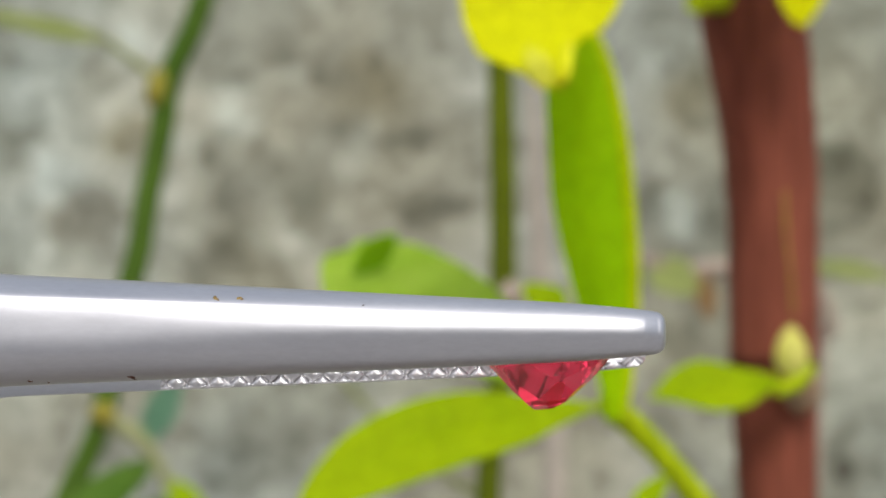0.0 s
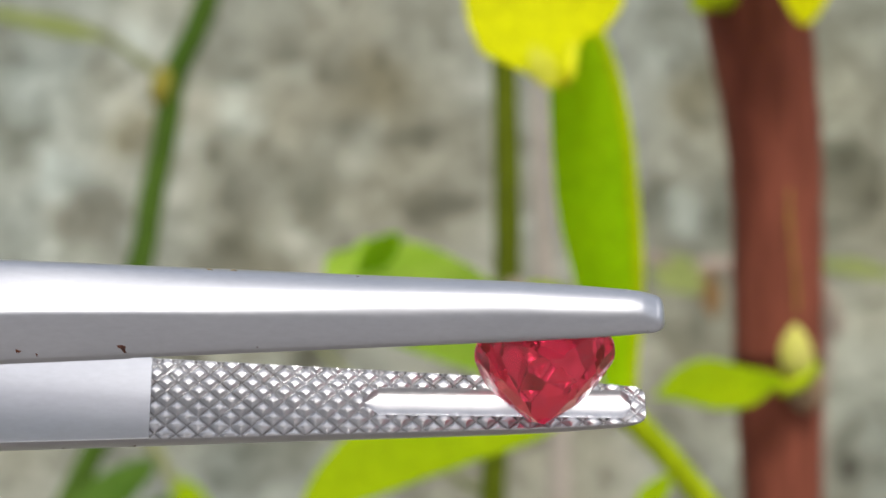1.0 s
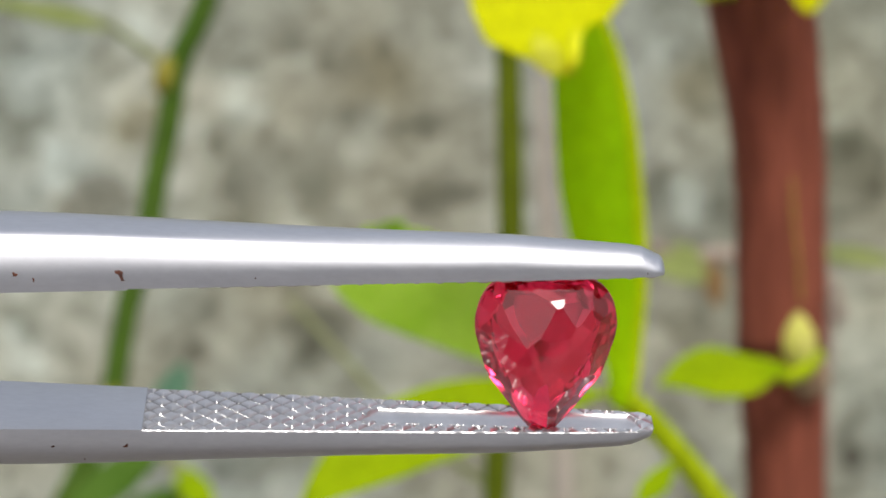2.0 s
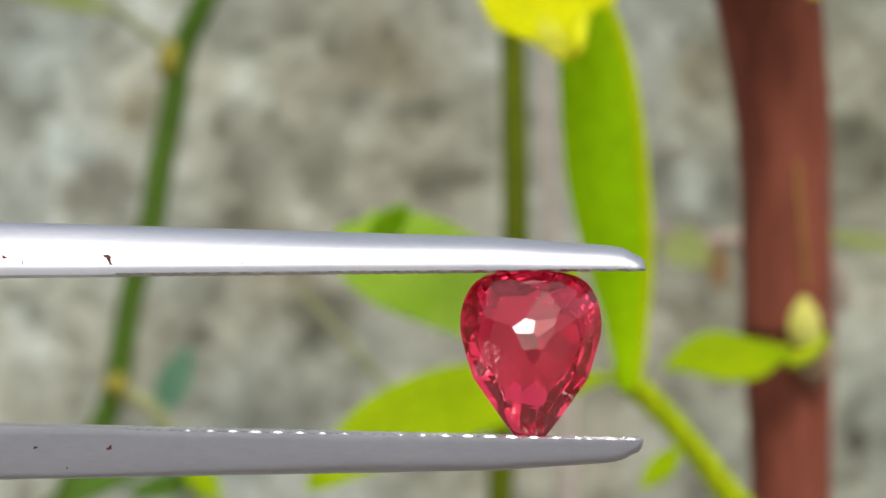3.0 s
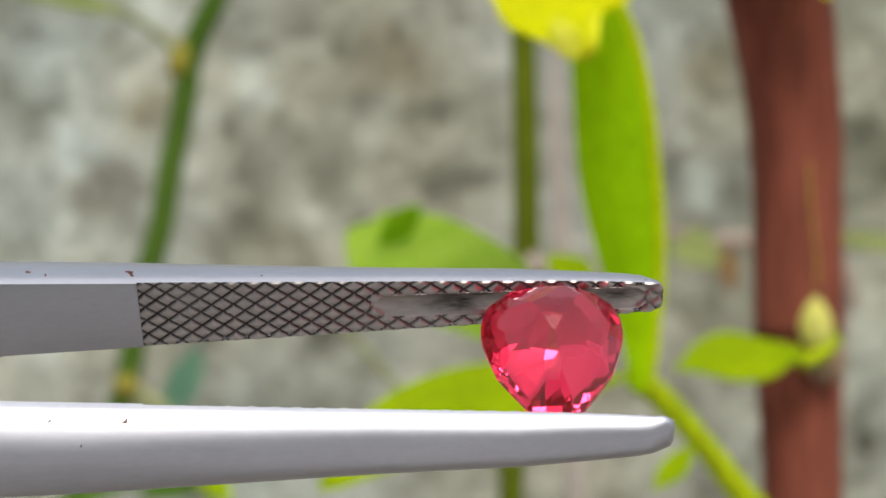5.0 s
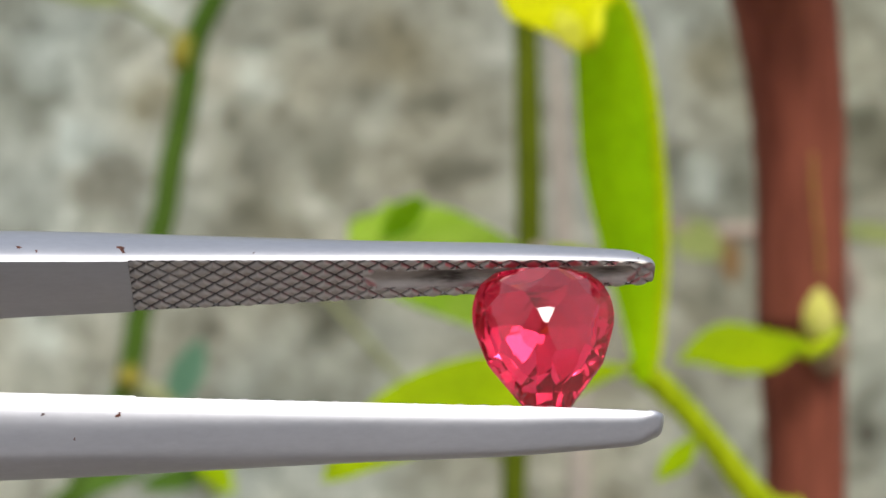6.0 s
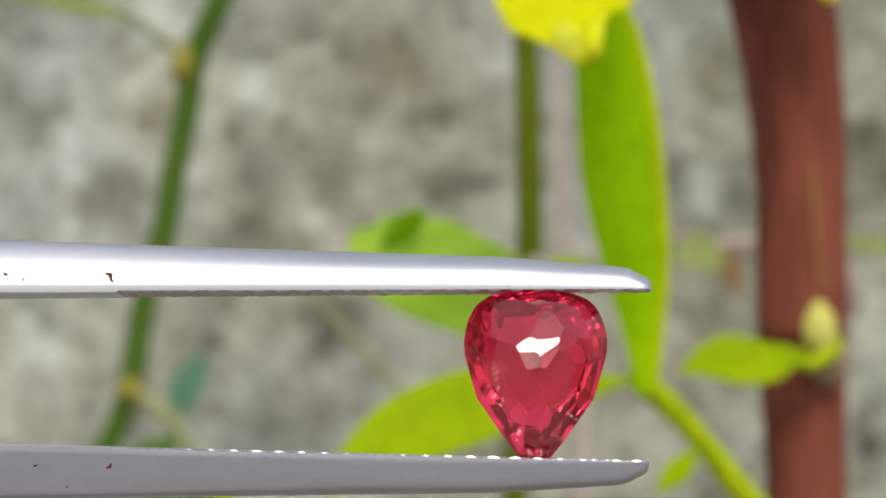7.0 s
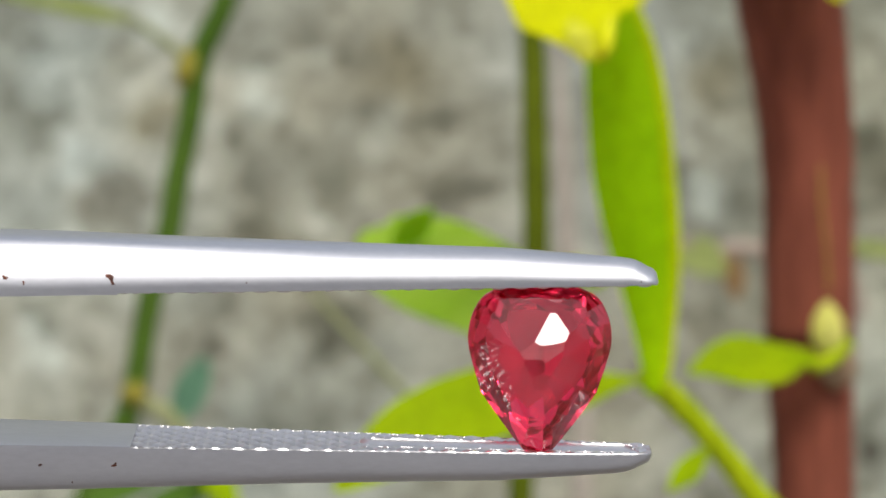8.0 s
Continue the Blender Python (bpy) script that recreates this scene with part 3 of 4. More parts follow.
def build_shoot():
    p = thing("young_shoot", (0.10500, 0.4011, 0), "bright green young shoot with long narrow leaves", "plant")
    stalk = tube("stalk", [(0.10700, 0.4037, -0.01000, 0.00280), (0.09800, 0.4024, 0.30000, 0.00260), (0.08300, 0.3985, 0.47000, 0.00230), (0.04784, 0.3920, 0.55714, 0.00205), (0.04273, 0.3894, 0.56302, 0.00186), (0.03770, 0.3868, 0.56852, 0.00177), (0.03429, 0.3855, 0.57278, 0.00163), (0.03018, 0.3842, 0.57774, 0.00158), (0.02646, 0.3829, 0.58150, 0.00168), (0.02385, 0.3816, 0.58337, 0.00159), (0.02254, 0.3803, 0.58428, 0.00080)], SHOOT_STEM, label="yellow-green stalk", count=70)
    # yellow margins; the broad right one also stands for the lit right half
    a = blade_leaf("leaf", [(0.02383, 0.3777, 0.58225, 0.00100, 0.00100), (0.02397, 0.3777, 0.58582, 0.00171, 0.00171), (0.02368, 0.3777, 0.59081, 0.00264, 0.00235), (0.02309, 0.3775, 0.59581, 0.00356, 0.00335), (0.02200, 0.3771, 0.60293, 0.00449, 0.00442), (0.02084, 0.3771, 0.61004, 0.00491, 0.00491), (0.02020, 0.3771, 0.61716, 0.00477, 0.00484), (0.01937, 0.3777, 0.62432, 0.00428, 0.00428), (0.01833, 0.3797, 0.63017, 0.00344, 0.00344), (0.01717, 0.3829, 0.63620, 0.00159, 0.00159), (0.01677, 0.3855, 0.63900, 0.00015, 0.00015)], (-0.18, -0.95, 0.05), LEAF_UPRIGHT, label="long upright green leaf folded along its midrib", fold=(-0.5, -0.15), wave=0.008, seed=7, margin=LEAF_LIT_MARGIN, rolled=(0.00025, 0.0008))
    b = blade_leaf("leaf", [(0.02233, 0.3803, 0.58371, 0.00024, 0.00024), (0.01903, 0.3790, 0.58334, 0.00110, 0.00127), (0.01256, 0.3777, 0.58225, 0.00329, 0.00329), (0.00540, 0.3751, 0.58124, 0.00468, 0.00468), (-0.00098, 0.3738, 0.57947, 0.00511, 0.00511), (-0.00659, 0.3725, 0.57701, 0.00464, 0.00480), (-0.01133, 0.3712, 0.57401, 0.00308, 0.00325), (-0.01457, 0.3699, 0.57159, 0.00154, 0.00139), (-0.01631, 0.3699, 0.57019, 0.00008, 0.00008)], (0.05, -0.85, 0.5), LEAF, label="broad lance-shaped green leaf", fold=(0.06, 0.16), seed=9)
    c = blade_leaf("leaf", [(0.01515, 0.3860, 0.58655, 0.00015, 0.00015), (0.01274, 0.3900, 0.58788, 0.00221, 0.00280), (0.00992, 0.3950, 0.58951, 0.00373, 0.00462), (0.00446, 0.4060, 0.59281, 0.00613, 0.00789), (-0.00171, 0.4190, 0.59653, 0.00838, 0.00886), (-0.00704, 0.4310, 0.59967, 0.00781, 0.00838), (-0.01133, 0.4400, 0.60182, 0.00498, 0.00548), (-0.01300, 0.4430, 0.60258, 0.00301, 0.00318), (-0.01429, 0.4470, 0.60328, 0.00017, 0.00017)], (0.1, -1, 0.25), LEAF_SOFT, label="soft green leaf with a curled tip", fold=(0.04, 0.04), seed=11)
    # shade on the soft leaf, put in as a thin piece of darker green
    c2 = blade_leaf("leaf_shade", [(-0.00399, 0.4265, 0.60620, 0.00008, 0.00008), (-0.00545, 0.4275, 0.60492, 0.00145, 0.00145), (-0.00717, 0.4290, 0.60332, 0.00210, 0.00210), (-0.00882, 0.4305, 0.60187, 0.00146, 0.00146), (-0.01040, 0.4320, 0.60041, 0.00008, 0.00008)], (0.05, -1, 0.0), LEAF_SHADE, label="darker patch standing for shade on the soft leaf", fold=(-0.2, -0.2), seed=12)
    d = blade_leaf("leaf", [(0.01570, 0.3595, 0.62289, 0.00149, 0.00081), (0.01530, 0.3595, 0.62493, 0.00339, 0.00190), (0.01487, 0.3608, 0.62693, 0.00667, 0.00354), (0.01458, 0.3621, 0.62826, 0.00861, 0.00560), (0.01450, 0.3634, 0.63000, 0.00946, 0.00782), (0.01441, 0.3647, 0.63218, 0.00984, 0.00922), (0.01432, 0.3660, 0.63575, 0.01001, 0.00967), (0.01421, 0.3686, 0.64297, 0.00904, 0.00904), (0.01415, 0.3725, 0.65047, 0.00647, 0.00647), (0.01415, 0.3764, 0.65669, 0.00320, 0.00320), (0.01417, 0.3790, 0.65995, 0.00014, 0.00014)], (0, -1, 0.1), LEAF_YELLOW, label="yellow cupped young leaf", fold=(0.16, 0.16), wave=0.01, seed=13)
    fold = blade_leaf("leaf_foot", [(0.01500, 0.3576, 0.62285, 0.00027, 0.00027), (0.01452, 0.3573, 0.62419, 0.00149, 0.00108), (0.01398, 0.3573, 0.62568, 0.00182, 0.00122), (0.01319, 0.3580, 0.62696, 0.00122, 0.00081), (0.01243, 0.3595, 0.62788, 0.00013, 0.00013)], (0.25, -1, 0.3), BUD_YELLOW, label="pale folded foot of the yellow leaf", fold=(-0.25, -0.2), seed=14)
    pet = tube("petiole", [(0.01744, 0.3589, 0.62798, 0.00062), (0.01719, 0.3580, 0.62594, 0.00073), (0.01692, 0.3580, 0.62423, 0.00073), (0.01610, 0.3595, 0.62297, 0.00052)], SHOOT_YELLOW, label="short yellow petiole", sides=10, count=14)
    e = blade_leaf("leaf", [(0.03117, 0.3829, 0.57478, 0.00015, 0.00015), (0.02998, 0.3816, 0.57371, 0.00108, 0.00108), (0.02845, 0.3803, 0.57222, 0.00172, 0.00158), (0.02692, 0.3790, 0.57088, 0.00122, 0.00108), (0.02562, 0.3777, 0.56970, 0.00007, 0.00007)], (0, -0.8, 0.6), LEAF, fold=(0.15, 0.15), seed=15)
    g = leaf("leaf", (0.02013, 0.4336, 0.59517), (0.01470, 0.4427, 0.59883), (0, -0.8, 0.6), 0.0050, LEAF, seed=17)
    under(p, stalk, a, b, c, c2, d, fold, pet, e, g)


def build_vine():
    p = thing("green_vine", (-0.09000, 0.6391, 0), "slender green vine with ochre nodes and small leaves", "plant")
    stem = tube("stem", [(-0.09800, 0.6508, -0.01000, 0.00300), (-0.09500, 0.6469, 0.40000, 0.00290), (*(-0.08750, 0.6404, 0.52640), 0.0028), (*(-0.07948, 0.6391, 0.54681), 0.0028), (*(-0.07284, 0.6391, 0.56032), 0.0027), (*(-0.06886, 0.6391, 0.57057), 0.0027), (*(-0.06537, 0.6391, 0.59047), 0.0027), (*(-0.06139, 0.6391, 0.60494), 0.0028), (*(-0.05946, 0.6391, 0.61700), 0.0028), (*(-0.05680, 0.6391, 0.62906), 0.0027), (*(-0.05511, 0.6391, 0.64113), 0.0028), (*(-0.05210, 0.6391, 0.64836), 0.0027), (*(-0.04957, 0.6391, 0.65379), 0.0027), (*(-0.04149, 0.6391, 0.67731), 0.0024)], GREEN_STEM, label="slender green stem", count=80)
    n1 = lump("node", (-0.05717, 0.6365, 0.64035), (0.25, 0, 1), 0.0088, 0.0050, NODE_YELLOW, label="ochre node")
    n2 = lump("node", (-0.06834, 0.6365, 0.57094), (0.3, 0, 1), 0.0055, 0.0064, NODE_YELLOW, label="ochre node")
    t1 = tube("side_twig", [(*(-0.05692, 0.6391, 0.64161), 0.0012), (*(-0.06437, 0.6573, 0.64750), 0.0010), (*(-0.07732, 0.6898, 0.65611), 0.0009), (*(-0.09375, 0.7158, 0.66159), 0.0009), (*(-0.11711, 0.7353, 0.66397), 0.0008)], OLIVE_PALE, count=24)
    t2 = tube("side_twig", [(*(-0.06849, 0.6378, 0.56943), 0.0022), (*(-0.06113, 0.6365, 0.56624), 0.0018), (*(-0.05562, 0.6352, 0.55816), 0.0013), (*(-0.05001, 0.6326, 0.54521), 0.0012)], OLIVE_PALE, count=20)
    l1 = leaf("leaf", (-0.05813, 0.6365, 0.56048), (-0.07910, 0.6313, 0.54532), (0, -0.7, 0.7), 0.0095, LEAF_DEEP, seed=21)
    l2 = leaf("leaf", (-0.06517, 0.6963, 0.56137), (-0.05876, 0.7093, 0.57671), (0.2, -0.9, 0.3), 0.0075, TEAL, label="bluish green small leaf", seed=23)
    l3 = leaf("leaf", (-0.05442, 0.6352, 0.55697), (-0.04546, 0.6274, 0.54625), (0, -0.8, 0.6), 0.006, LEAF, seed=25)
    l4 = leaf("leaf", (-0.05103, 0.6378, 0.55077), (-0.06587, 0.6300, 0.54781), (0, -0.8, 0.6), 0.006, LEAF_DEEP, seed=27)
    l5 = leaf("leaf", (-0.07430, 0.6742, 0.65293), (-0.10896, 0.7093, 0.66304), (0, -0.6, 0.8), 0.0065, LEAF_PALE, label="pale green drooping leaf", seed=29)
    under(p, stem, n1, n2, t1, t2, l1, l2, l3, l4, l5)


def build_thin_stems():
    p = thing("olive_stem_plant", (0.01100, 0.5359, 0), "thin upright olive-green plant stem", "plant")
    s = tube("stem", [(0.01000, 0.5385, -0.01000, 0.00260), (0.01050, 0.5372, 0.45000, 0.00240), (*(0.01102, 0.5359, 0.55358), 0.0023), (*(0.01325, 0.5359, 0.57887), 0.0023), (*(0.01395, 0.5359, 0.60111), 0.0024), (*(0.01365, 0.5359, 0.62437), 0.0024), (*(0.01325, 0.5359, 0.64055), 0.0023), (*(0.01224, 0.5359, 0.66482), 0.0022)], OLIVE_STEM, label="olive-green stem", count=60)
    k = lump("node", (0.01519, 0.5333, 0.59708), (0, 0, 1), 0.005, 0.0052, PINK_TWIG, label="pinkish node")
    w = tube("side_twig", [(*(0.01224, 0.5359, 0.55864), 0.0009), (*(-0.00266, 0.5892, 0.56620), 0.0008), (*(-0.01103, 0.6217, 0.57196), 0.0008), (*(-0.02127, 0.6477, 0.58179), 0.0007), (*(-0.03198, 0.6672, 0.59194), 0.0006)], OLIVE_PALE, label="thin pale side twig", count=24)
    under(p, s, k, w)
    p = thing("dry_stem", (0.03400, 0.8455, 0), "dry pale beige stem close to the wall", "plant stem")
    s = tube("stem", [(0.03600, 0.8455, -0.01000, 0.00350), (*(0.03638, 0.8455, 0.52963), 0.0033), (*(0.03446, 0.8455, 0.56825), 0.0032), (*(0.03207, 0.8455, 0.60335), 0.0030), (*(0.03048, 0.8455, 0.63845), 0.0022), (*(0.02968, 0.8455, 0.66079), 0.0010)], DRY_STEM, count=40)
    under(p, s)
    p = thing("far_twig", (0.09000, 0.7595, 0), "pinkish twig with small pale leaves by the wall", "plant")
    s = tube("twig", [(0.10000, 0.7790, -0.01000, 0.00200), (0.09908, 0.7725, 0.52074, 0.00198), (*(0.10350, 0.7660, 0.58858), 0.0018), (*(0.08874, 0.7634, 0.59870), 0.0017), (*(0.07408, 0.7608, 0.60229), 0.0022), (*(0.06381, 0.7582, 0.60158), 0.0017), (*(0.05361, 0.7556, 0.60513), 0.0013)], PINK_TWIG, count=40)
    a = leaf("leaf", (0.05656, 0.7569, 0.60300), (0.06811, 0.7504, 0.59590), (0, -0.8, 0.5), 0.011, LEAF_PALE, seed=31)
    b = leaf("leaf", (0.06965, 0.7595, 0.60157), (0.07143, 0.7556, 0.58873), (0.3, -0.9, 0.2), 0.006, WITHERED, label="withered brownish leaf", seed=33)
    c = leaf("leaf", (0.09916, 0.7660, 0.60304), (0.11981, 0.7595, 0.59943), (0, -0.7, 0.6), 0.005, LEAF_PALE, seed=35)
    under(p, s, a, b, c)


# ---- tweezers ----
TIP = {1: 6.2, -1: 6.1}              # mm past the gem's middle, upper and lower blade
GRIP_START = {1: -20.1, -1: -19.5}    # where the cross-hatching begins
EDGE_GROOVE = {1: 0.075, -1: 0.046}    # how deep the grooves run out over the edge
EDGE = 0.09                           # from the gripping plane to the foot of a blade's side


def blade_half_width(x, flip):
    w = 2.39 - 0.0468 * (x + 18)
    if x > 0:
        w -= 0.012 * x * x / 2
    if x < -27:
        w = 2.81 + 1.6 * math.sin(min((-27 - x) / 85, 1) * math.pi) ** 0.8
    if x > TIP[flip] - 0.7:
        k = min((x - (TIP[flip] - 0.7)) / 0.7, 1)
        w *= 0.52 + 0.48 * math.sqrt(1 - k ** 2.4)
    return w


def blade_gap(x):
    h = 4.07 + 0.0165 * x
    if x < -45:
        k = min((-45 - x) / 67, 1)
        h = h * (1 - k * k * (3 - 2 * k)) + 0.02
    return h


def blade_thickness(x, flip):
    t = float(np.interp(x, [-112, -60, -26, -1.4, 5.0, 6.2], [1.6, 2.4, 2.75, 1.8, 1.24, 1.08]))
    if x > TIP[flip] - 1.45:      # sloping shoulder, then the blunt rounded end
        k = min((x - (TIP[flip] - 1.45)) / 1.45, 1)
        t *= 1 - 0.30 * (k / 0.7) ** 1.5 if k < 0.7 else 0.22 + 0.48 * math.sqrt(max(1 - ((k - 0.7) / 0.3) ** 2, 0))
    return t


def blade_outside(x, u, flip):
    """Height of the rounded outer side over the gripping plane, u from -1 to 1 across."""
    t = blade_thickness(x, flip)
    blend = min(max((-8 - x) / 14, 0), 1)
    dome = max(1 - abs(u) ** 2.0, 0) ** 0.55
    slant = 0.55 * max(1 - abs(u) ** 3.0, 0) ** 0.62 + 0.45 * min((1 - abs(u)) / 0.46, 1) ** 0.8
    side = max(0.13 * t, EDGE + 0.02)
    return side + (t - side) * (dome * (1 - blend) + slant * blend)


def channel(x, y):
    """Depth of the smooth channel along the middle of the gripping face."""
    if x < -8.6 or x > 5.35:
        return 0.0
    half = 0.86 * min((x + 8.6) / 0.8, 1)
    half *= min((5.35 - x) / 0.5, 1) ** 0.5
    return 0.30 * max(1 - abs(y / half) ** 3, 0) ** 0.7 if half > 0.01 else 0.0


def knurl(x, y):
    """Depth of the crossed V grooves between the small pyramids."""
    d = 0.0
    for s in ((x + y * 1.05) / 1.1, (x - y * 1.05) / 1.1):
        g = abs(s - math.floor(s) - 0.5)
        d = max(d, (1 - g / 0.5) ** 3.2)
    return 0.22 * d


def blade_meshes(flip):
    """Verts and faces of one blade's body and of its gripping face. flip: +1 upper, -1 lower."""
    seg, start, tip = 36, GRIP_START[flip], TIP[flip]
    xs = list(np.linspace(-112, -30, 42)) + list(np.linspace(-28, start - 0.01, 10)) + list(np.linspace(start, 5.0, 40)) + list(np.linspace(5.1, tip, 16))
    verts, faces = [], []
    for x in xs:
        w, h, t = blade_half_width(x, flip), blade_gap(x), blade_thickness(x, flip)
        grip = x >= start
        foot = EDGE if grip else 0.02
        low, rim = (min(0.36, 0.48 * t), EDGE + 0.02) if grip else (0.0, 0.01)
        inner, outer = (0.80, 0.985) if grip else (0.96, 0.985)
        ring = [(-w, foot), (-w * outer, rim), (-w * inner, low), (w * inner, low), (w * outer, rim), (w, foot)]
        for k in range(seg + 1):
            u = math.cos(math.pi * k / seg)
            ring.append((u * w, blade_outside(x, u, flip)))
        verts += [Vector((x, y, flip * (h + z))) * MM for y, z in ring]
    m = seg + 7
    for k in range(len(xs) - 1):
        for s in range(m):
            q = (s + 1) % m
            faces.append((k * m + s, k * m + q, (k + 1) * m + q, (k + 1) * m + s))
    faces += [tuple(range(m)), tuple((len(xs) - 1) * m + s for s in range(m))]
    gx = np.linspace(start, tip - 0.04, 400)
    cols = 72
    gv, gf = [], []
    for x in gx:
        w, h = blade_half_width(x, flip), blade_gap(x)
        for i in range(cols + 1):
            u = 2 * i / cols - 1
            y = u * w * 0.972
            c = channel(x, y)
            gv.append(Vector((x, y, flip * (h + (max(c, 0.03) if c > 0.01 else min(knurl(x, y), EDGE_GROOVE[flip] if i in (0, cols) else 0.22))))) * MM)
    n = cols + 1
    for k in range(len(gx) - 1):
        for i in range(cols):
            gf.append((k * n + i, k * n + i + 1, (k + 1) * n + i + 1, (k + 1) * n + i))
    # skirt down to the body
    rim = [i for i in range(cols)] + [k * n + cols for k in range(len(gx) - 1)] + [(len(gx) - 1) * n + i for i in range(cols, 0, -1)] + [k * n for k in range(len(gx) - 1, 0, -1)]
    base = len(gv)
    for r in rim:
        v = gv[r]
        half = blade_half_width(v.x / MM, flip) * MM
        side = 0.998 * half / abs(v.y) if abs(v.y) > 0.94 * half else 0.99
        gv.append(Vector((v.x, v.y * side, flip * (blade_gap(v.x / MM) + EDGE) * MM)))
    for k in range(len(rim)):
        q = (k + 1) % len(rim)
        gf.append((rim[q], rim[k], base + k, base + q))
    return verts, faces, gv, gf


def rust_speck(flip, x0, u0, size, parent, seed, mat, label):
    """A thin uneven crust of rust that follows the outer side of a blade."""
    rng = random.Random(seed)
    sides, verts, faces = 14, [], []
    phases = [rng.random() * 6.3 for _ in range(3)]
    for k, r in enumerate((0.0, 0.55, 1.0)):
        for s in range(1 if k == 0 else sides):
            a = 2 * math.pi * s / sides
            rr = r * size * 0.72 * (1 + 0.35 * math.sin(2 * a + phases[0]) + 0.25 * math.sin(3 * a + phases[1]) + 0.2 * math.sin(5 * a + phases[2]))
            x = x0 + rr * math.cos(a)
            w = blade_half_width(x, flip)
            u = min(max(u0 + rr * (0.4 if abs(u0) > 0.75 else 0.8) * math.sin(a) / w, -0.99), 0.99)
            z = blade_gap(x) + blade_outside(x, u, flip) + (0.03, 0.022, -0.01)[k]
            verts.append(Vector((x, u * w - (0.012 if u < 0 else -0.012) * (k < 2), flip * z)) * MM)
    for s in range(sides):
        q = (s + 1) % sides
        faces += [(0, 1 + s, 1 + q), (1 + s, 1 + sides + s, 1 + sides + q, 1 + q)]
    return mesh_object("rust_speck", verts, faces, mat, parent, label)


UPPER_SPECKS = [(-20.46, -0.95, 0.25), (-25.5, -0.95, 0.15), (-24.6, -0.98, 0.09), (-9.0, 0.6, 0.08), (-20.3, -0.99, 0.12), (-13.9, -0.99, 0.06), (5.3, -0.99, 0.05)]
OCHRE_SPECKS = [(-15.1, 0.66, 0.20), (-16.3, 0.64, 0.22)]
LOWER_SPECKS = [(-20.3, -0.93, 0.17), (-23.9, -0.93, 0.11), (-22.4, -0.70, 0.07)]


def build_tweezers():
    t = thing("tweezers", (0, 0, 0), "satin steel gem tweezers with cross-hatched tips", "tweezers")
    for flip, specks in ((1, UPPER_SPECKS), (-1, LOWER_SPECKS)):
        v, f, gv, gf = blade_meshes(flip)
        body = mesh_object("blade", v, f, STEEL, t, "satin steel tapering blade", sharp=1.0)
        mesh_object("grip", gv, gf, GRIP_GRIMY_DIMMED if flip > 0 else GRIP, body, "cross-hatched gripping face with a smooth channel", smooth=False)
        for k, (x, u, size) in enumerate(specks):
            rust_speck(flip, x, u, size, body, 40 + k, RUST, "tiny brown rust speck")
        for k, (x, u, size) in enumerate(OCHRE_SPECKS if flip > 0 else ()):
            rust_speck(flip, x, u, size, body, 60 + k, OCHRE_STAIN, "tiny ochre stain")
    return t


# ---- gem ----
PEAR_KNOTS = [(-1.7, 4.02), (0.0, 4.12), (1.7, 4.02), (2.70, 3.60), (3.26, 2.82), (3.51, 1.82), (3.47, 0.85), (3.18, -0.2), (2.78, -1.4), (1.93, -2.65), (1.25, -3.5), (0.70, -4.2), (0.0, -4.58), (-0.70, -4.2)]
PEAR_CURVE = spline(PEAR_KNOTS, 261)[20:241]
PEAR_LENGTH = np.r_[0, np.cumsum(np.hypot(*np.diff(PEAR_CURVE, axis=0).T))]


def pear(a):
    """Outline of the pear cut in mm: angle 0 at the round end, half turn at the point."""
    k = abs(((a + math.pi) % (2 * math.pi)) - math.pi) / math.pi * PEAR_LENGTH[-1]
    sign = 1 if math.sin(a) >= 0 else -1
    return float(np.interp(k, PEAR_LENGTH, PEAR_CURVE[:, 0])) * sign, float(np.interp(k, PEAR_LENGTH, PEAR_CURVE[:, 1]))


def facet(s, k, count, depth, slope, turn=0.0):
    """Point and outward normal of one facet: s = share of the outline, slope = change of depth with s."""
    a = 2 * math.pi * (k + turn) / count
    p, q = Vector(pear(a - 0.04)), Vector(pear(a + 0.04))
    mid, run = Vector(pear(a)), (q - p)
    out = Vector((run.y, -run.x)).normalized()
    centre = Vector((-0.12, 0.55))
    if out.dot(mid - centre) < 0:
        out = -out
    reach = min(max(out.dot(mid - centre), 0.5), 3.75)
    at = centre + (mid - centre) * s
    side = -1 if slope > 0 else 1
    return Vector((at.x, side * depth, at.y)), Vector((out.x * abs(slope), side * reach, out.y * abs(slope))).normalized()


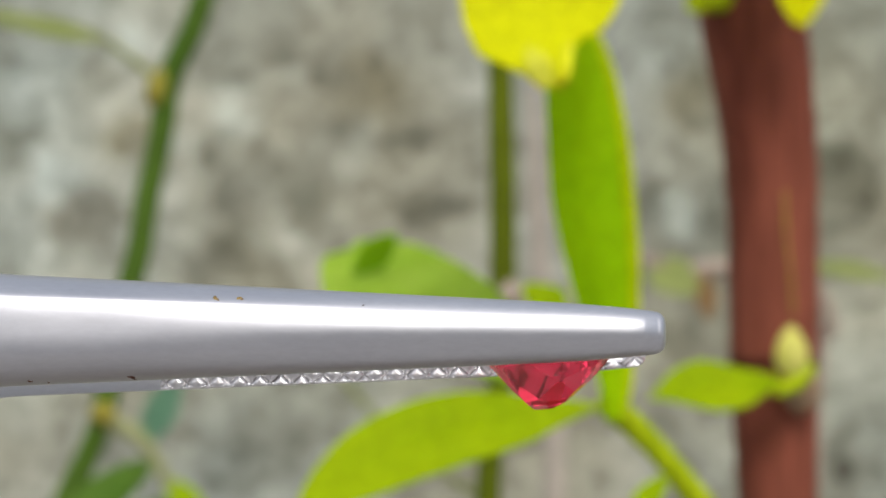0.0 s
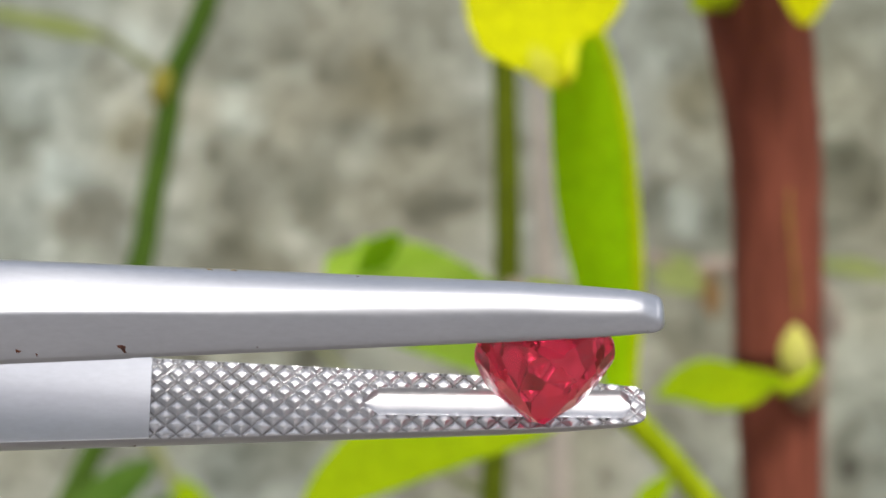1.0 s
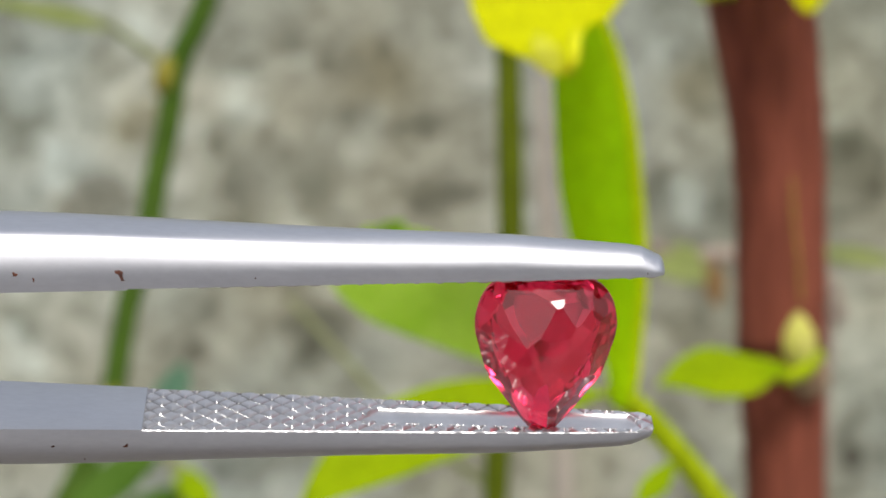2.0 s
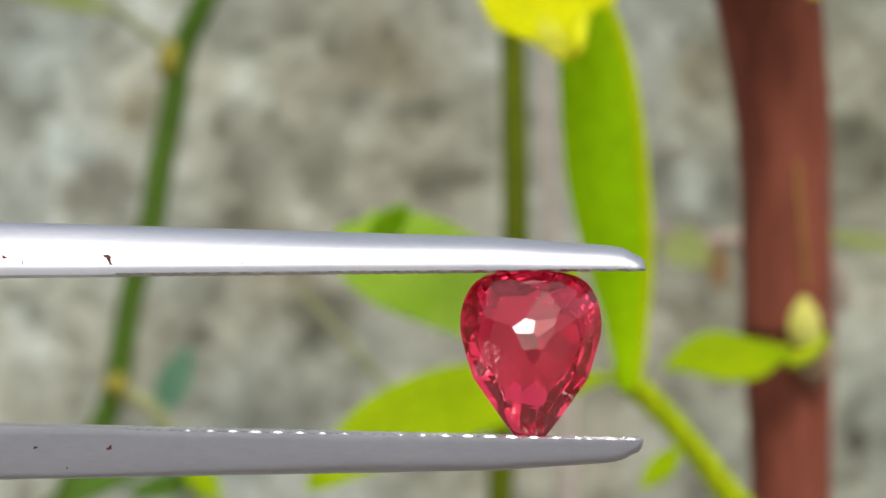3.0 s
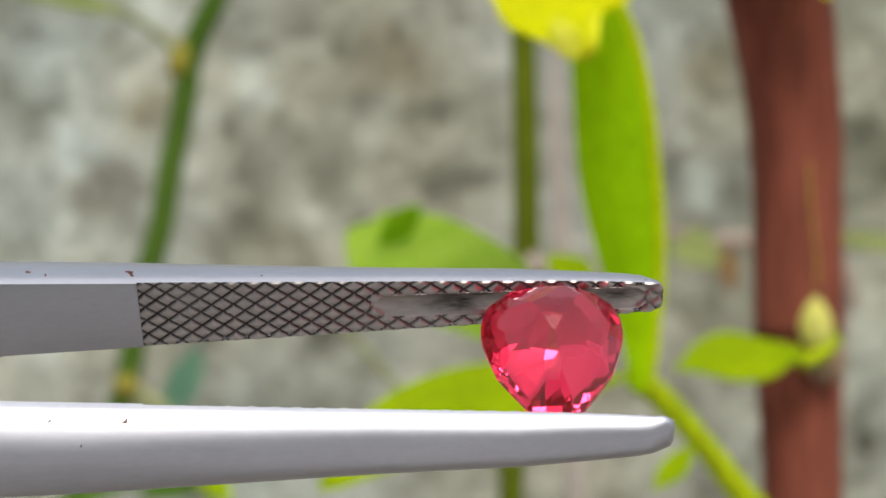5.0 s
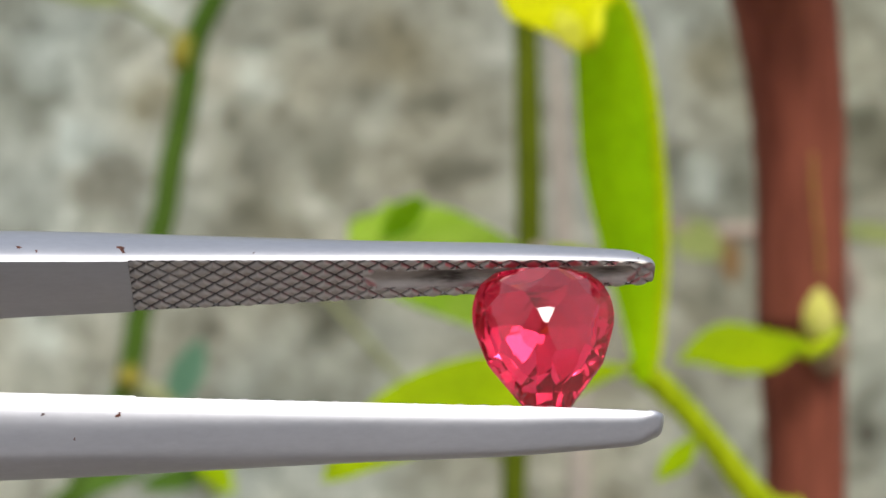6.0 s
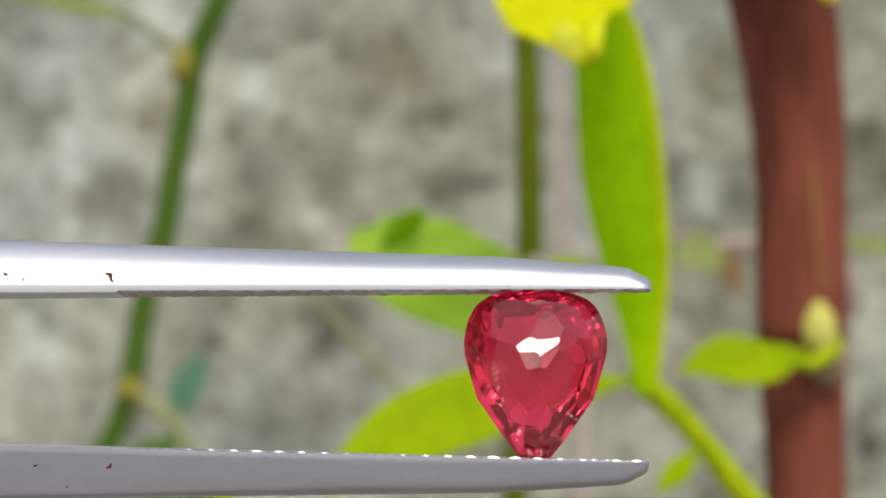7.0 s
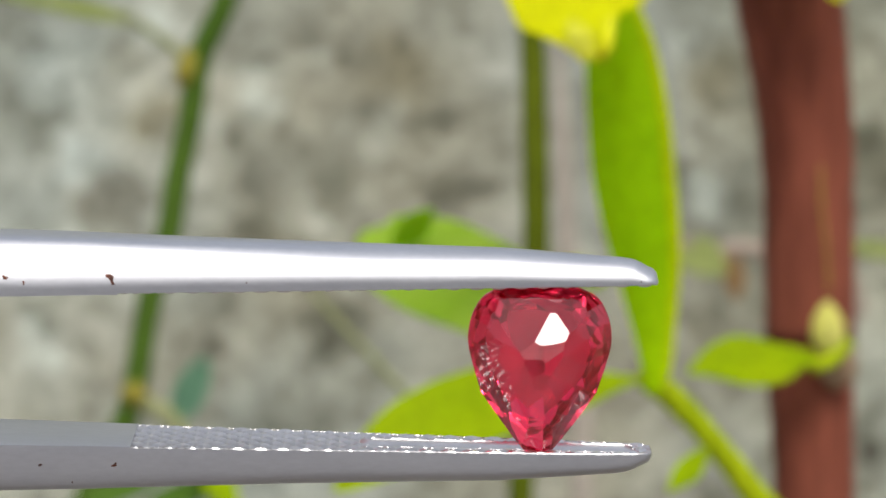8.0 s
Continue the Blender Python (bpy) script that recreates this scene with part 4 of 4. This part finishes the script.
def build_gem():
    """A pear cut: tiers of flat facets one plane for each cut."""
    bm = bmesh.new()
    inside = Vector((0, -0.6, 0.3))
    rng = random.Random(5)
    cuts = []
    for k in range(76):
        p, n = facet(1.0, k, 76, 0.0, 1.0)
        cuts.append((p, Vector((n.x, 0, n.z)).normalized()))
    # pavilion: mains that meet at the culet, two rows of breaks and the steep row at the girdle, fuller at the round end; hand cut, so a little uneven
    for count, s, depth, slope, turn, fuller in ((8, 0.22, 3.02, 2.62, 0.1, 1.0), (12, 0.48, 2.24, 3.0, 0.15, 0.29), (16, 0.68, 1.55, 3.6, 0.5, 0.47), (26, 0.90, 0.66, 4.3, 0.0, 0.55)):
        for k in range(count):
            swell = 1 + fuller * max(math.cos(2 * math.pi * (k + turn) / count), 0) ** 3
            p, n = facet(s, k, count, depth * swell + rng.uniform(-0.03, 0.03), slope * swell, turn + rng.uniform(-0.08, 0.08))
            n = Vector((n.x + rng.uniform(-0.025, 0.025), n.y, n.z + rng.uniform(-0.025, 0.025))).normalized()
            cuts.append((p, n))
    # the broad facet above the culet and six smaller ones round it: place, tilt upwards, tilt aside
    for x, y, z, up, aside in ((0.75, -2.22, 2.6, 28.5, 4), (-0.5, -2.10, 2.6, 37, -16), (-0.6, -2.88, 1.4, 19, 0), (0.55, -2.71, 1.75, 18, 6), (-0.45, -3.03, 0.95, 12, 0), (0.5, -2.97, 0.9, 11, 11), (0.1, -3.02, -0.5, -11, 5)):
        cuts.append((Vector((x, y, z)), Vector((math.tan(radians(aside)), -1, math.tan(radians(up)))).normalized()))
    for count, s, depth, slope, turn in ((24, 0.95, 0.22, 4.6, 0.5), (16, 0.76, 0.92, 3.6, 0.0), (9, 0.44, 1.62, 1.8, 0.4)):
        for k in range(count):
            p, n = facet(s, k, count, depth, -slope, turn)
            cuts.append((p, Vector((n.x + rng.uniform(-0.09, 0.09), n.y, n.z + rng.uniform(-0.09, 0.09))).normalized()))
    cuts.append((Vector((0, 1.85, 0)), Vector((0.02, 1, 0.03)).normalized()))
    # the solid inside all the cuts, by way of its dual hull
    for p, n in cuts:
        bm.verts.new(n / max(n.dot(p - inside), 0.2))
    bmesh.ops.convex_hull(bm, input=bm.verts)
    bm.normal_update()
    corners = [inside + f.normal / f.normal.dot(f.verts[0].co) for f in bm.faces]
    bm.clear()
    for c in corners:
        bm.verts.new(c)
    bmesh.ops.remove_doubles(bm, verts=bm.verts, dist=0.004)
    bmesh.ops.convex_hull(bm, input=bm.verts)
    bmesh.ops.delete(bm, geom=[v for v in bm.verts if not v.link_faces], context="VERTS")
    bmesh.ops.dissolve_limit(bm, angle_limit=radians(1.0), verts=bm.verts, edges=bm.edges)
    bmesh.ops.recalc_face_normals(bm, faces=bm.faces)
    bmesh.ops.scale(bm, vec=(MM, MM, MM), verts=bm.verts)
    me = bpy.data.meshes.new("gemstone")
    bm.to_mesh(me)
    bm.free()
    me.materials.append(GEM)
    g = new("gemstone", me)
    return tagged(g, "pear-cut faceted pinkish-red gemstone held between tweezer tips", "gemstone")


build_setting()
build_red_stem_plant()
build_shoot()
build_vine()
build_thin_stems()
tweezers = build_tweezers()
gemstone = build_gem()


def motions():
    rows = [(t, pose(x, y, z, rx, ry, rz)) for t, x, y, z, rx, ry, rz in TWEEZER_ROWS]
    walk(tweezers, rows)
    seat = Matrix.Translation((0.43 * MM, -0.45 * MM, 0))
    walk(gemstone, [(t, m @ seat) for t, m in rows])


motions()
